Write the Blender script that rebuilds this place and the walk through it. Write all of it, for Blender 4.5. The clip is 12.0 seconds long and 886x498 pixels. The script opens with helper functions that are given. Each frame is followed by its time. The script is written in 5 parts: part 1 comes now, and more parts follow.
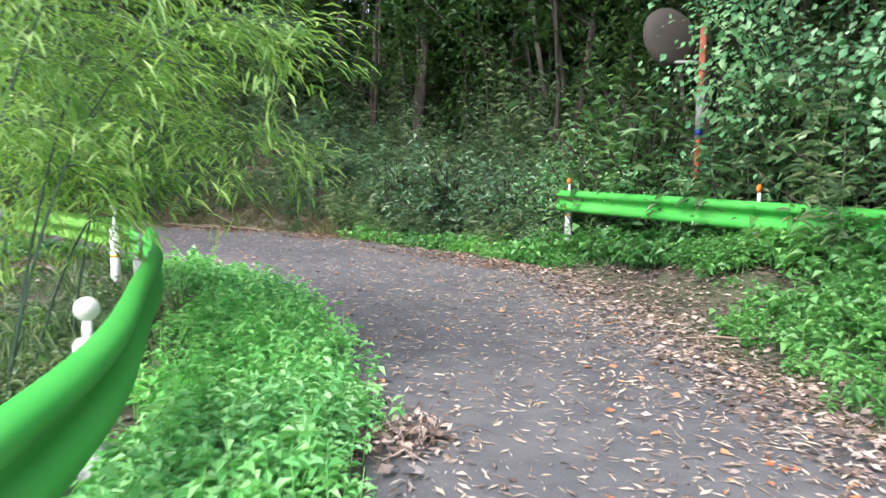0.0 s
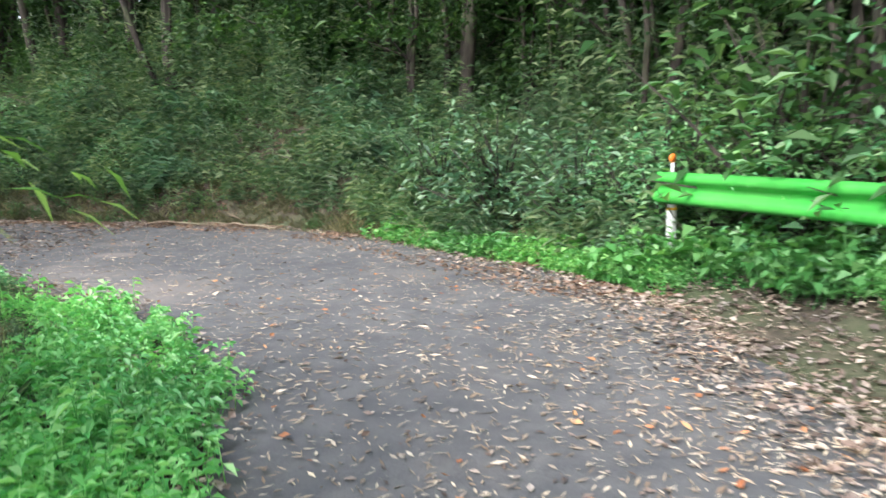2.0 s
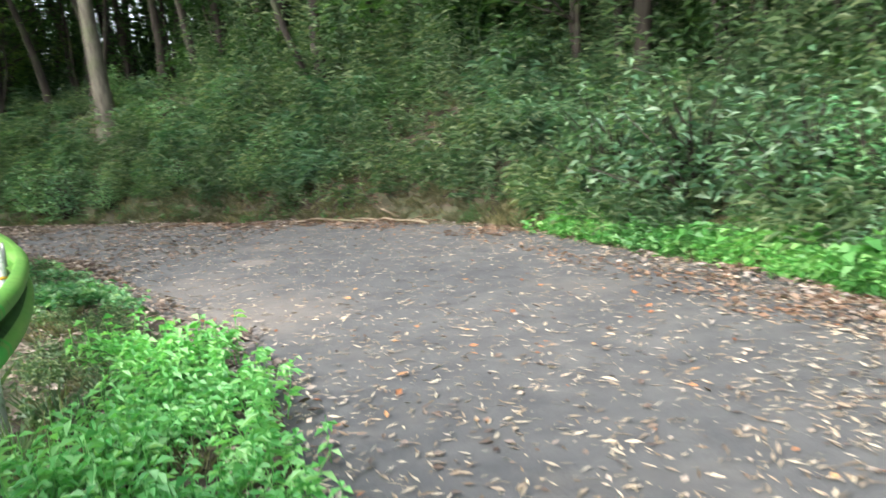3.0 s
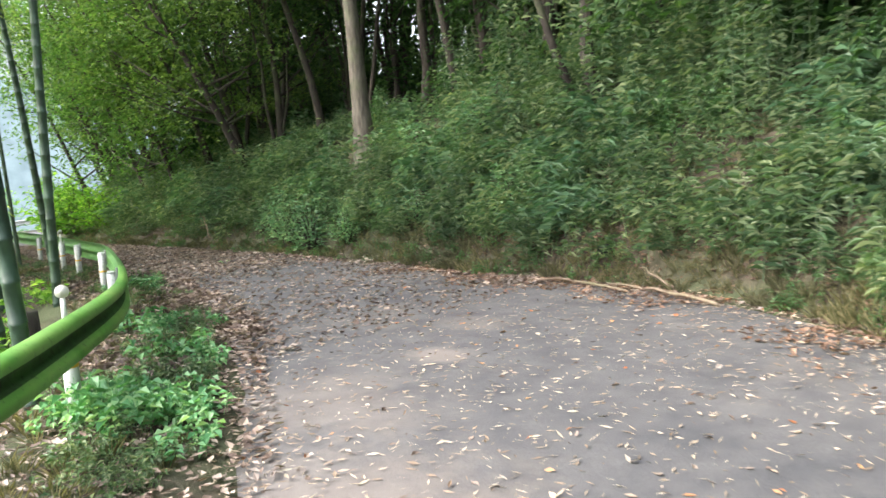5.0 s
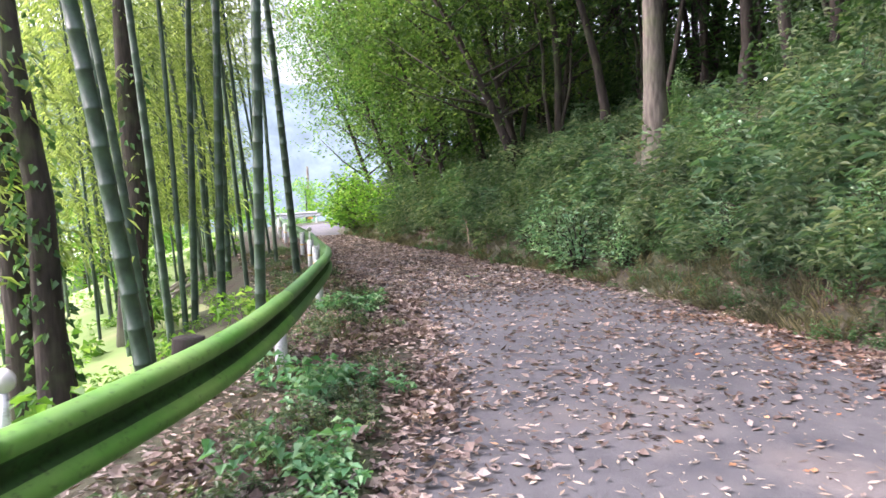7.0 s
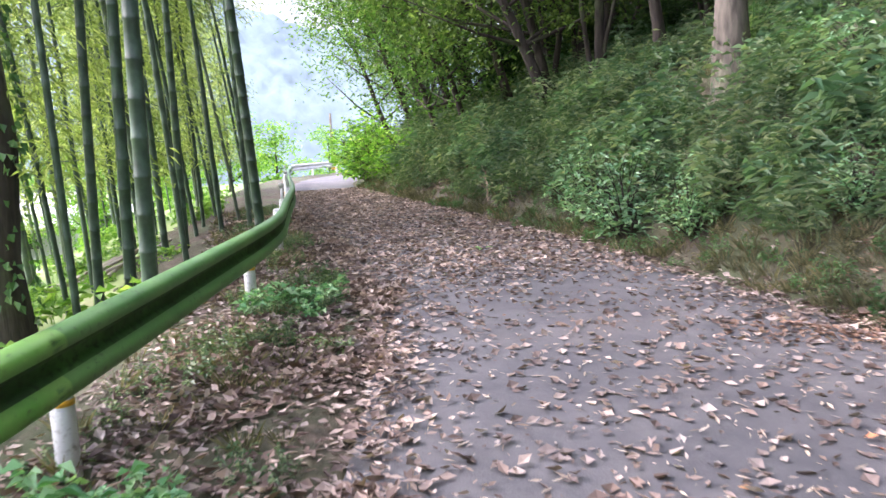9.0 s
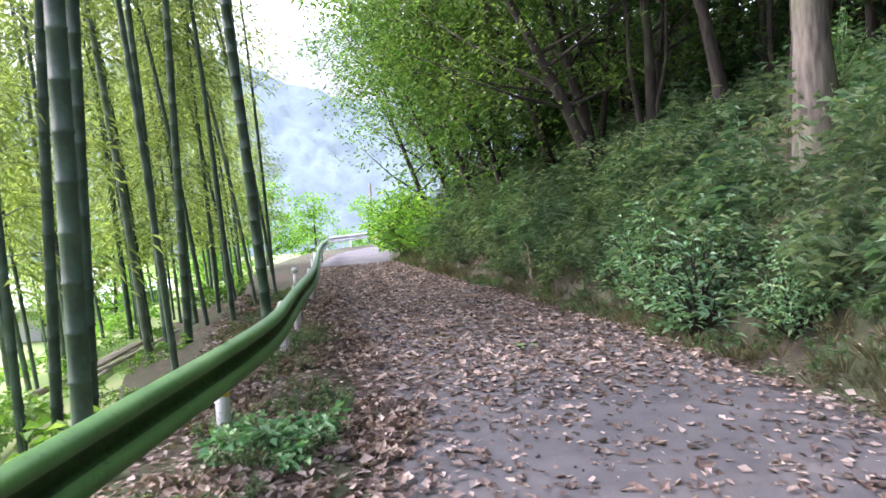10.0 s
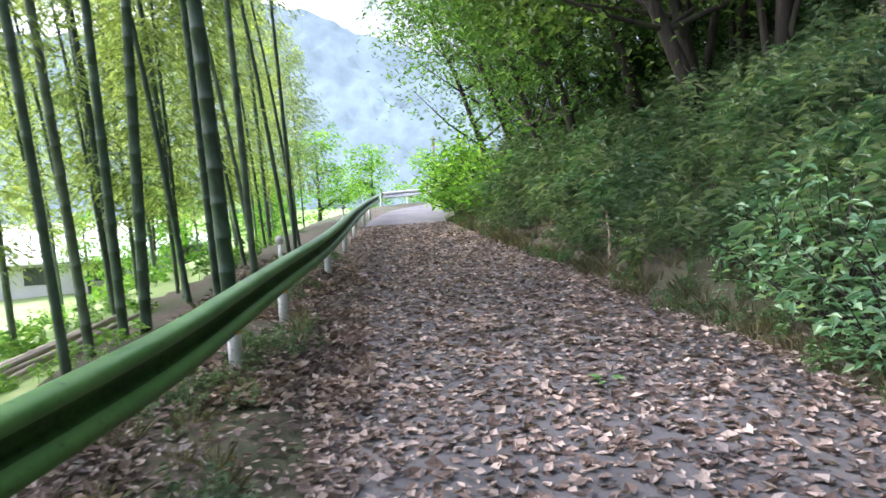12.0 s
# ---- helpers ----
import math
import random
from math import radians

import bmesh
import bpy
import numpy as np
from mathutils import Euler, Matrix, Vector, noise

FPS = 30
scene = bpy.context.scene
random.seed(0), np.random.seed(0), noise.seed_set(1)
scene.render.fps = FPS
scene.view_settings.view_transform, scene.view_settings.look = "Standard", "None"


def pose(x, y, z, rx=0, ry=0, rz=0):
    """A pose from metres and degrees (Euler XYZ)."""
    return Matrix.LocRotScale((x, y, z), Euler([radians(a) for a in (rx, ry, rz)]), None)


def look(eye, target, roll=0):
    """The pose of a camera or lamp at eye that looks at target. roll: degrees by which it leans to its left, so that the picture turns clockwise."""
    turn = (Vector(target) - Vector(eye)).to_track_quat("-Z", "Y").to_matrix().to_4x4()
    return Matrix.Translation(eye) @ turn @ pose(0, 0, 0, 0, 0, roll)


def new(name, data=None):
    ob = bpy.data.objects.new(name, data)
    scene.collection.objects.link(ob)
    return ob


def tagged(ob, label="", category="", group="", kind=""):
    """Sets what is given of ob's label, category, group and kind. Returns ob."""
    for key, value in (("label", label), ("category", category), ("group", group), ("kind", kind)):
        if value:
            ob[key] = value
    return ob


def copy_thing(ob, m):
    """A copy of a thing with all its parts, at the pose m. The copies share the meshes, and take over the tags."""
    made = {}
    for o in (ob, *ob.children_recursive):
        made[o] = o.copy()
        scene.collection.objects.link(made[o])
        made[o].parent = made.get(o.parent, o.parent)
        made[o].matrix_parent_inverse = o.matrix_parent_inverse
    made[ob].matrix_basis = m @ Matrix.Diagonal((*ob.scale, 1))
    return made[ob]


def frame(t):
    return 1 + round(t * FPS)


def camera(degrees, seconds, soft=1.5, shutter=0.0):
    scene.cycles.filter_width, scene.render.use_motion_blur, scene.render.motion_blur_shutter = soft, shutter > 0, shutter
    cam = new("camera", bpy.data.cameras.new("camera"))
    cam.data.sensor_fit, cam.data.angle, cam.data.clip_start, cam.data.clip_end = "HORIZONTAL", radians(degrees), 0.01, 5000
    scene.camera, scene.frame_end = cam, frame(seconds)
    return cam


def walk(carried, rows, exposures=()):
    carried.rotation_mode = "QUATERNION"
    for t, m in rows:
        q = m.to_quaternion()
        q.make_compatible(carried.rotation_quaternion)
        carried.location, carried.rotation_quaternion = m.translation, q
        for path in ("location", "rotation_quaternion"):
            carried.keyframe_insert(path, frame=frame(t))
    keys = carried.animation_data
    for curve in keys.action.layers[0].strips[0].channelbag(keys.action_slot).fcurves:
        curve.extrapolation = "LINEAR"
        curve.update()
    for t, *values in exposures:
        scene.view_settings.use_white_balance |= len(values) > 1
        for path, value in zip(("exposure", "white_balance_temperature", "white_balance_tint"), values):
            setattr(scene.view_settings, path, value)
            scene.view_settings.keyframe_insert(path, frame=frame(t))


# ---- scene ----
cam = camera(62.1, 12.0, shutter=0.35)
METRES, EYE, TILT, LEAN, TURN = 21.4, 1.5, 0.0, 0.0, 0.0
ROWS = [
    (0.0, 0.0, 0.0, 0.0, 0.08, -6.07, -0.76),
    (0.5, 0.0058, 0.0429, -0.0002, -0.56, -7.65, 1.58),
    (1.0, 0.0118, 0.0853, 0.0008, -2.1, -10.05, 3.48),
    (1.5, 0.0137, 0.1293, 0.0008, -1.74, -10.61, 0.56),
    (2.0, 0.0133, 0.1723, 0.0039, 5.31, -8.19, 1.27),
    (2.5, 0.0077, 0.215, 0.0034, 9.41, -9.52, 3.45),
    (3.0, -0.0003, 0.258, 0.0038, 17.93, -9.19, 5.19),
    (5.0, -0.0524, 0.4216, 0.0085, 40.6, -5.5, 3.94),
    (5.5, -0.0783, 0.4541, 0.0088, 46.17, -6.75, 3.73),
    (6.0, -0.1052, 0.4855, 0.0093, 54.11, -5.8, 3.44),
    (6.5, -0.137, 0.5126, 0.0095, 58.04, -4.88, 2.86),
    (7.0, -0.1676, 0.539, 0.0095, 63.02, -4.19, 1.62),
    (9.0, -0.3001, 0.6333, 0.0063, 65.89, -8.1, 2.37),
    (9.5, -0.3374, 0.6515, 0.0108, 69.65, -5.62, 3.2),
    (10.0, -0.371, 0.672, 0.013, 69.25, -2.82, 3.57),
    (10.5, -0.4066, 0.6877, 0.0127, 71.57, -3.34, 2.62),
    (11.0, -0.4398, 0.7061, 0.0121, 73.11, -3.4, 1.8),
    (11.5, -0.4764, 0.7206, 0.0105, 75.36, -5.13, 1.0),
    (12.0, -0.5115, 0.7378, 0.0095, 74.66, -5.93, 2.39),
]
walk(cam, [(t, pose(0, 0, EYE, TILT, LEAN, TURN) @ pose(METRES * x, METRES * y, METRES * z, 90 + pitch, roll, yaw)) for t, x, y, z, yaw, pitch, roll in ROWS],
     exposures=[(0.0, 1.8, 5900, 16), (1.5, 1.88, 5900, 13), (3.0, 2.04, 6200, 7), (5.5, 2.38, 6380, 17), (7.0, 2.54, 6120, 32), (9.0, 2.66, 6000, 31), (9.5, 2.6, 5930, 32), (10.5, 2.44, 5900, 30), (11.0, 2.53, 5880, 32), (12.0, 2.4, 5800, 24)])

# ---- world and sun: a bright overcast sky ----
world = bpy.data.worlds.new("sky")
scene.world = world
world.use_nodes = True
wn = world.node_tree.nodes
sky = wn.new("ShaderNodeTexSky")
sky.sky_type = "NISHITA"
sky.sun_disc = False
sky.sun_elevation, sky.sun_rotation = radians(43), radians(210.6)
sky.air_density, sky.dust_density, sky.ozone_density = 1.0, 6.0, 1.0
wn["Background"].inputs["Strength"].default_value = 0.15
cloud = wn.new("ShaderNodeMix")
cloud.data_type = "RGBA"
cloud.inputs[0].default_value = 0.6
cloud.inputs[7].default_value = (5.35, 5.45, 5.6, 1)
world.node_tree.links.new(sky.outputs["Color"], cloud.inputs[6])
world.node_tree.links.new(cloud.outputs[2], wn["Background"].inputs["Color"])
sun = new("sun", bpy.data.lights.new("sun", "SUN"))
sun.data.energy, sun.data.angle, sun.data.color = 1.5, radians(25), (1.0, 0.96, 0.88)
sun.matrix_world = look((-21, -35.5, 38), (0, 0, 0))


# ---- materials ----
def material(name, rough=0.8):
    m = bpy.data.materials.new(name)
    m.use_nodes = True
    b = m.node_tree.nodes["Principled BSDF"]
    b.inputs["Roughness"].default_value = rough
    return m, m.node_tree.nodes, m.node_tree.links, b


def noise_node(n, l, scale, detail=4, rough=0.6, coord="Object"):
    tc = n.new("ShaderNodeTexCoord")
    t = n.new("ShaderNodeTexNoise")
    t.inputs["Scale"].default_value, t.inputs["Detail"].default_value, t.inputs["Roughness"].default_value = scale, detail, rough
    l.new(tc.outputs[coord], t.inputs["Vector"])
    return t


def ramp(n, l, source, stops):
    r = n.new("ShaderNodeValToRGB")
    e = r.color_ramp.elements
    while len(e) < len(stops):
        e.new(0.5)
    for k, (p, c) in enumerate(stops):
        e[k].position, e[k].color = p, (*c, 1)
    l.new(source, r.inputs["Fac"])
    return r


def mixed(n, l, fac, a, b, mode="MIX"):
    m = n.new("ShaderNodeMix")
    m.data_type, m.blend_type = "RGBA", mode
    for sock, v in ((m.inputs[0], fac), (m.inputs[6], a), (m.inputs[7], b)):
        if isinstance(v, (int, float)):
            sock.default_value = v
        elif isinstance(v, tuple):
            sock.default_value = (*v, 1)
        else:
            l.new(v, sock)
    return m.outputs[2]


def bump(n, l, b, source, strength, distance=0.02):
    k = n.new("ShaderNodeBump")
    k.inputs["Strength"].default_value, k.inputs["Distance"].default_value = strength, distance
    l.new(source, k.inputs["Height"])
    l.new(k.outputs["Normal"], b.inputs["Normal"])


def leaf_material(name, dark, mid, light, through_light=0.35, rough=0.55, patch=0.6):
    """Leaves: each leaf its own shade, drifts of tone over the plant, light that passes through the blade."""
    m, n, l, b = material(name, rough)
    g = n.new("ShaderNodeNewGeometry")
    r = ramp(n, l, g.outputs["Random Per Island"], [(0.0, dark), (0.55, mid), (1.0, light)])
    tc = n.new("ShaderNodeTexCoord")
    t = n.new("ShaderNodeTexNoise")
    t.inputs["Scale"].default_value, t.inputs["Detail"].default_value = patch, 3
    l.new(g.outputs["Position"], t.inputs["Vector"])
    tone = ramp(n, l, t.outputs["Fac"], [(0.3, (0.62, 0.66, 0.66)), (0.7, (1.3, 1.22, 1.05))])
    col = mixed(n, l, 1.0, r.outputs["Color"], tone.outputs["Color"], "MULTIPLY")
    l.new(col, b.inputs["Base Color"])
    b.inputs["Specular IOR Level"].default_value = 0.35
    tr = n.new("ShaderNodeBsdfTranslucent")
    l.new(mixed(n, l, 1.0, col, (1.25, 1.35, 0.6), "MULTIPLY"), tr.inputs["Color"])
    mx = n.new("ShaderNodeMixShader")
    mx.inputs[0].default_value = through_light
    l.new(b.outputs[0], mx.inputs[1])
    l.new(tr.outputs[0], mx.inputs[2])
    l.new(mx.outputs[0], n["Material Output"].inputs["Surface"])
    return m


def bark_material(name, dark, light, scale=6.0):
    m, n, l, b = material(name, 0.9)
    tc = n.new("ShaderNodeTexCoord")
    mp = n.new("ShaderNodeMapping")
    mp.inputs["Scale"].default_value = (1, 1, 0.18)
    l.new(tc.outputs["Object"], mp.inputs["Vector"])
    t = n.new("ShaderNodeTexNoise")
    t.inputs["Scale"].default_value, t.inputs["Detail"].default_value = scale * 3, 8
    l.new(mp.outputs["Vector"], t.inputs["Vector"])
    big = noise_node(n, l, 1.3)
    c = ramp(n, l, t.outputs["Fac"], [(0.3, dark), (0.7, light)])
    moss = ramp(n, l, big.outputs["Fac"], [(0.5, (0, 0, 0)), (0.7, (0.6, 0.6, 0.6))])
    l.new(mixed(n, l, moss.outputs["Color"], c.outputs["Color"], (0.09, 0.12, 0.05)), b.inputs["Base Color"])
    bump(n, l, b, t.outputs["Fac"], 0.6, 0.03)
    return m


SAND = ((-3.9, 11.3, 2.4, 2.2, 0.27), (-5.5, 12.5, 2.4, 1.6, 0.2), (-5.67, 14.07, 1.0, 0.7, 0.36), (-6.3, 15.4, 1.3, 0.8, 0.22))


def asphalt_material():
    m, n, l, b = material("worn_asphalt", 0.85)
    big, mid, fine = noise_node(n, l, 0.35, 5), noise_node(n, l, 3.0, 6), noise_node(n, l, 160, 3)
    c = ramp(n, l, big.outputs["Fac"], [(0.3, (0.068, 0.071, 0.078)), (0.7, (0.117, 0.116, 0.119))])
    d = ramp(n, l, mid.outputs["Fac"], [(0.35, (0.75, 0.75, 0.76)), (0.65, (1.15, 1.12, 1.08))])
    f = ramp(n, l, fine.outputs["Fac"], [(0.3, (0.6, 0.6, 0.6)), (0.7, (1.35, 1.35, 1.35))])
    col = mixed(n, l, 1.0, c.outputs["Color"], d.outputs["Color"], "MULTIPLY")
    col = mixed(n, l, 1.0, col, f.outputs["Color"], "MULTIPLY")
    dust = noise_node(n, l, 0.55, 7, 0.7)
    df = ramp(n, l, dust.outputs["Fac"], [(0.54, (0, 0, 0)), (0.72, (0.4, 0.4, 0.4))])
    l.new(mixed(n, l, df.outputs["Color"], col, (0.2, 0.175, 0.15)), b.inputs["Base Color"])
    bump(n, l, b, fine.outputs["Fac"], 0.5, 0.006)
    # sandy patches washed onto the asphalt
    col = b.inputs["Base Color"].links[0].from_socket
    ragged = noise_node(n, l, 3.5, 9, 0.8)
    for x, y, rx, ry, amount in SAND:
        tc, mp = n.new("ShaderNodeTexCoord"), n.new("ShaderNodeMapping")
        mp.vector_type = "TEXTURE"
        mp.inputs["Location"].default_value, mp.inputs["Scale"].default_value = (x, y, 0), (rx, ry, 50)
        l.new(tc.outputs["Object"], mp.inputs["Vector"])
        d = n.new("ShaderNodeVectorMath")
        d.operation = "LENGTH"
        l.new(mp.outputs["Vector"], d.inputs[0])
        a = n.new("ShaderNodeMath")
        a.operation = "ADD"
        l.new(d.outputs["Value"], a.inputs[0])
        l.new(ragged.outputs["Fac"], a.inputs[1])
        f = ramp(n, l, a.outputs[0], [(0.7, (amount, amount, amount)), (1.0, (0, 0, 0))])
        col = mixed(n, l, f.outputs["Color"], col, (0.3, 0.25, 0.21))
    l.new(col, b.inputs["Base Color"])
    return m


def soil_material():
    m, n, l, b = material("leafy_soil", 0.95)
    big, mid, fine = noise_node(n, l, 0.5, 5), noise_node(n, l, 9.0, 6), noise_node(n, l, 60, 4)
    c = ramp(n, l, mid.outputs["Fac"], [(0.3, (0.03, 0.024, 0.016)), (0.55, (0.075, 0.057, 0.04)), (0.75, (0.15, 0.115, 0.085))])
    moss = ramp(n, l, big.outputs["Fac"], [(0.4, (0, 0, 0)), (0.6, (0.75, 0.75, 0.75))])
    l.new(mixed(n, l, moss.outputs["Color"], c.outputs["Color"], (0.055, 0.08, 0.03)), b.inputs["Base Color"])
    bump(n, l, b, fine.outputs["Fac"], 0.8, 0.03)
    return m


def paint_material(name, col, worn, dirt, rough=0.45, amount=0.62):
    m, n, l, b = material(name, rough)
    big, mid = noise_node(n, l, 1.6, 6, 0.65), noise_node(n, l, 22, 6, 0.7)
    f = ramp(n, l, big.outputs["Fac"], [(0.35, col), (0.75, worn)])
    d = ramp(n, l, mid.outputs["Fac"], [(amount, (0, 0, 0)), (amount + 0.14, (0.8, 0.8, 0.8))])
    l.new(mixed(n, l, d.outputs["Color"], f.outputs["Color"], dirt), b.inputs["Base Color"])
    bump(n, l, b, mid.outputs["Fac"], 0.12, 0.004)
    return m


M_ROAD = asphalt_material()
M_SOIL = soil_material()
M_GRASS, _n, _l, _b = material("meadow_grass", 0.95)
_t = ramp(_n, _l, noise_node(_n, _l, 0.25, 8, 0.7).outputs["Fac"], [(0.3, (0.09, 0.17, 0.04)), (0.5, (0.17, 0.26, 0.075)), (0.7, (0.31, 0.3, 0.16))])
_l.new(_t.outputs["Color"], _b.inputs["Base Color"])
M_RAIL = paint_material("green_rail_paint", (0.04, 0.34, 0.04), (0.09, 0.40, 0.07), (0.03, 0.07, 0.02), 0.55, 0.64)
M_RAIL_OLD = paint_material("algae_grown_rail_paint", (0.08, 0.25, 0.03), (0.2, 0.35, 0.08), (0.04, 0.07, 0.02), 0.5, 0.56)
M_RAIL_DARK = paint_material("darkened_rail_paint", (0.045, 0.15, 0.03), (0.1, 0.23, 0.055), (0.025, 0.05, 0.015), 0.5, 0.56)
M_GROOVE_ALGAE_SHADE = paint_material("algae_and_painted_shade_in_groove", (0.02, 0.06, 0.015), (0.05, 0.15, 0.03), (0.015, 0.03, 0.01), 0.85, 0.5)
M_WHITE = paint_material("white_post_paint", (0.62, 0.64, 0.64), (0.45, 0.47, 0.45), (0.16, 0.16, 0.12), 0.55, 0.52)
M_YELLOW = paint_material("yellow_band", (0.75, 0.42, 0.03), (0.6, 0.36, 0.05), (0.3, 0.2, 0.06))
M_ORANGE = paint_material("orange_reflector", (0.8, 0.2, 0.02), (0.7, 0.18, 0.03), (0.3, 0.1, 0.03), 0.3, 0.75)
M_RUST = paint_material("rusty_red_paint", (0.34, 0.085, 0.045), (0.24, 0.09, 0.055), (0.12, 0.06, 0.04), 0.8)
M_STEEL = paint_material("dull_galvanised_steel", (0.3, 0.31, 0.31), (0.24, 0.24, 0.23), (0.12, 0.09, 0.06), 0.6)
M_BLUE = paint_material("blue_sticker", (0.03, 0.06, 0.4), (0.04, 0.08, 0.35), (0.1, 0.1, 0.2))
M_BACK = paint_material("mirror_back", (0.03, 0.025, 0.02), (0.045, 0.038, 0.03), (0.015, 0.014, 0.012), 0.85)
M_LENS = paint_material("white_reflector_lens", (0.55, 0.55, 0.5), (0.47, 0.47, 0.43), (0.35, 0.35, 0.31), 0.35, 0.72)
M_BARK_DARK = bark_material("dark_bark", (0.016, 0.013, 0.011), (0.052, 0.041, 0.032))
M_BARK_PALE = bark_material("pale_bark", (0.06, 0.052, 0.042), (0.17, 0.148, 0.12))
M_DEADWOOD = bark_material("dead_wood", (0.12, 0.085, 0.06), (0.28, 0.215, 0.15), 10)
M_CONCRETE = paint_material("weathered_concrete", (0.36, 0.36, 0.34), (0.28, 0.28, 0.26), (0.15, 0.15, 0.12), 0.9, 0.55)
M_ROOF = paint_material("white_sheet_roof", (0.75, 0.76, 0.77), (0.66, 0.67, 0.69), (0.5, 0.5, 0.5), 0.5, 0.7)
M_WALL = paint_material("grey_house_wall", (0.45, 0.45, 0.44), (0.38, 0.38, 0.37), (0.3, 0.29, 0.27), 0.8, 0.6)
M_SHEET = paint_material("grey_blue_sheet", (0.2, 0.235, 0.24), (0.16, 0.185, 0.19), (0.1, 0.11, 0.1), 0.6, 0.6)
M_DEADPOLE = paint_material("bleached_bamboo_pole", (0.34, 0.31, 0.25), (0.26, 0.23, 0.18), (0.14, 0.12, 0.09), 0.7, 0.6)
M_GLASS, _n, _l, _b = material("dark_window_glass", 0.08)
_b.inputs["Base Color"].default_value = (0.03, 0.035, 0.04, 1)
M_BLACK, _n, _l, _b = material("black_plastic", 0.6)
_b.inputs["Base Color"].default_value = (0.012, 0.012, 0.012, 1)

M_SASA = leaf_material("sasa_leaves", (0.05, 0.105, 0.055), (0.11, 0.19, 0.10), (0.25, 0.31, 0.2), 0.35, 0.42)
M_DRY = leaf_material("dry_grass", (0.07, 0.078, 0.04), (0.135, 0.138, 0.078), (0.26, 0.24, 0.155), 0.3)
M_SHRUB = leaf_material("shrub_leaves", (0.04, 0.11, 0.04), (0.085, 0.19, 0.075), (0.17, 0.29, 0.14), 0.35, 0.45)
M_BLUISH = leaf_material("bluish_shrub_leaves", (0.08, 0.2, 0.11), (0.16, 0.32, 0.19), (0.32, 0.47, 0.32), 0.35, 0.42)
M_WEED = leaf_material("verge_weed_leaves", (0.1, 0.36, 0.11), (0.23, 0.56, 0.21), (0.41, 0.7, 0.36), 0.4, 0.4)
M_SHOULDER = leaf_material("shoulder_weed_leaves", (0.055, 0.19, 0.05), (0.11, 0.3, 0.095), (0.21, 0.42, 0.17), 0.4, 0.42)
M_BED = leaf_material("roadside_weed_leaves", (0.07, 0.24, 0.06), (0.14, 0.37, 0.11), (0.27, 0.5, 0.2), 0.4, 0.42)
M_CREEPER = leaf_material("creeper_leaves", (0.07, 0.22, 0.1), (0.16, 0.37, 0.19), (0.36, 0.55, 0.35), 0.35)
M_LIME = leaf_material("sunny_leaves", (0.055, 0.17, 0.018), (0.12, 0.28, 0.035), (0.24, 0.4, 0.08), 0.5)
M_FIELD = leaf_material("field_weed_leaves", (0.08, 0.2, 0.035), (0.15, 0.31, 0.065), (0.27, 0.42, 0.13), 0.5)
M_FERN = leaf_material("broad_sasa_leaves", (0.055, 0.13, 0.075), (0.115, 0.225, 0.135), (0.23, 0.35, 0.24), 0.35, 0.4)
M_OLIVE = leaf_material("olive_tree_leaves", (0.04, 0.085, 0.022), (0.08, 0.145, 0.04), (0.15, 0.23, 0.08), 0.5)
M_CANOPY = leaf_material("canopy_leaves", (0.018, 0.05, 0.016), (0.036, 0.088, 0.028), (0.075, 0.145, 0.05), 0.45)
M_BAMBOO_LEAF = leaf_material("bamboo_leaves", (0.14, 0.2, 0.075), (0.25, 0.335, 0.145), (0.43, 0.5, 0.28), 0.6)
M_LITTER = leaf_material("fallen_leaf", (0.075, 0.053, 0.047), (0.205, 0.158, 0.146), (0.46, 0.395, 0.375), 0.1, 0.7, 2.5)
M_MIDGREEN = leaf_material("fresh_tree_leaves", (0.045, 0.12, 0.025), (0.085, 0.19, 0.045), (0.16, 0.28, 0.09), 0.5)
M_YOUNG = leaf_material("young_bamboo_leaves", (0.12, 0.26, 0.075), (0.24, 0.41, 0.135), (0.43, 0.57, 0.27), 0.5)
M_RED_LEAF = leaf_material("orange_fallen_leaf", (0.26, 0.1, 0.05), (0.42, 0.19, 0.1), (0.52, 0.32, 0.18), 0.1, 0.75, 2.5)
M_BROWN_LEAF = leaf_material("reddish_brown_fallen_leaf", (0.1, 0.06, 0.045), (0.2, 0.125, 0.095), (0.34, 0.24, 0.19), 0.1, 0.75, 2.5)
M_STRAW = leaf_material("fallen_bamboo_leaf", (0.16, 0.115, 0.09), (0.36, 0.295, 0.245), (0.59, 0.52, 0.45), 0.1, 0.75, 2.5)


def culm_material():
    m, n, l, b = material("bamboo_culm", 0.45)
    info = n.new("ShaderNodeObjectInfo")
    c = ramp(n, l, info.outputs["Random"], [(0.0, (0.03, 0.06, 0.042)), (0.5, (0.052, 0.09, 0.064)), (1.0, (0.1, 0.132, 0.095))])
    t = noise_node(n, l, 5, 6)
    d = ramp(n, l, t.outputs["Fac"], [(0.35, (0.6, 0.62, 0.6)), (0.7, (1.4, 1.4, 1.35))])
    l.new(mixed(n, l, 1.0, c.outputs["Color"], d.outputs["Color"], "MULTIPLY"), b.inputs["Base Color"])
    return m


M_CULM = culm_material()
M_NODE, _n, _l, _b = material("bamboo_node_ring", 0.7)
_b.inputs["Base Color"].default_value = (0.16, 0.17, 0.13, 1)

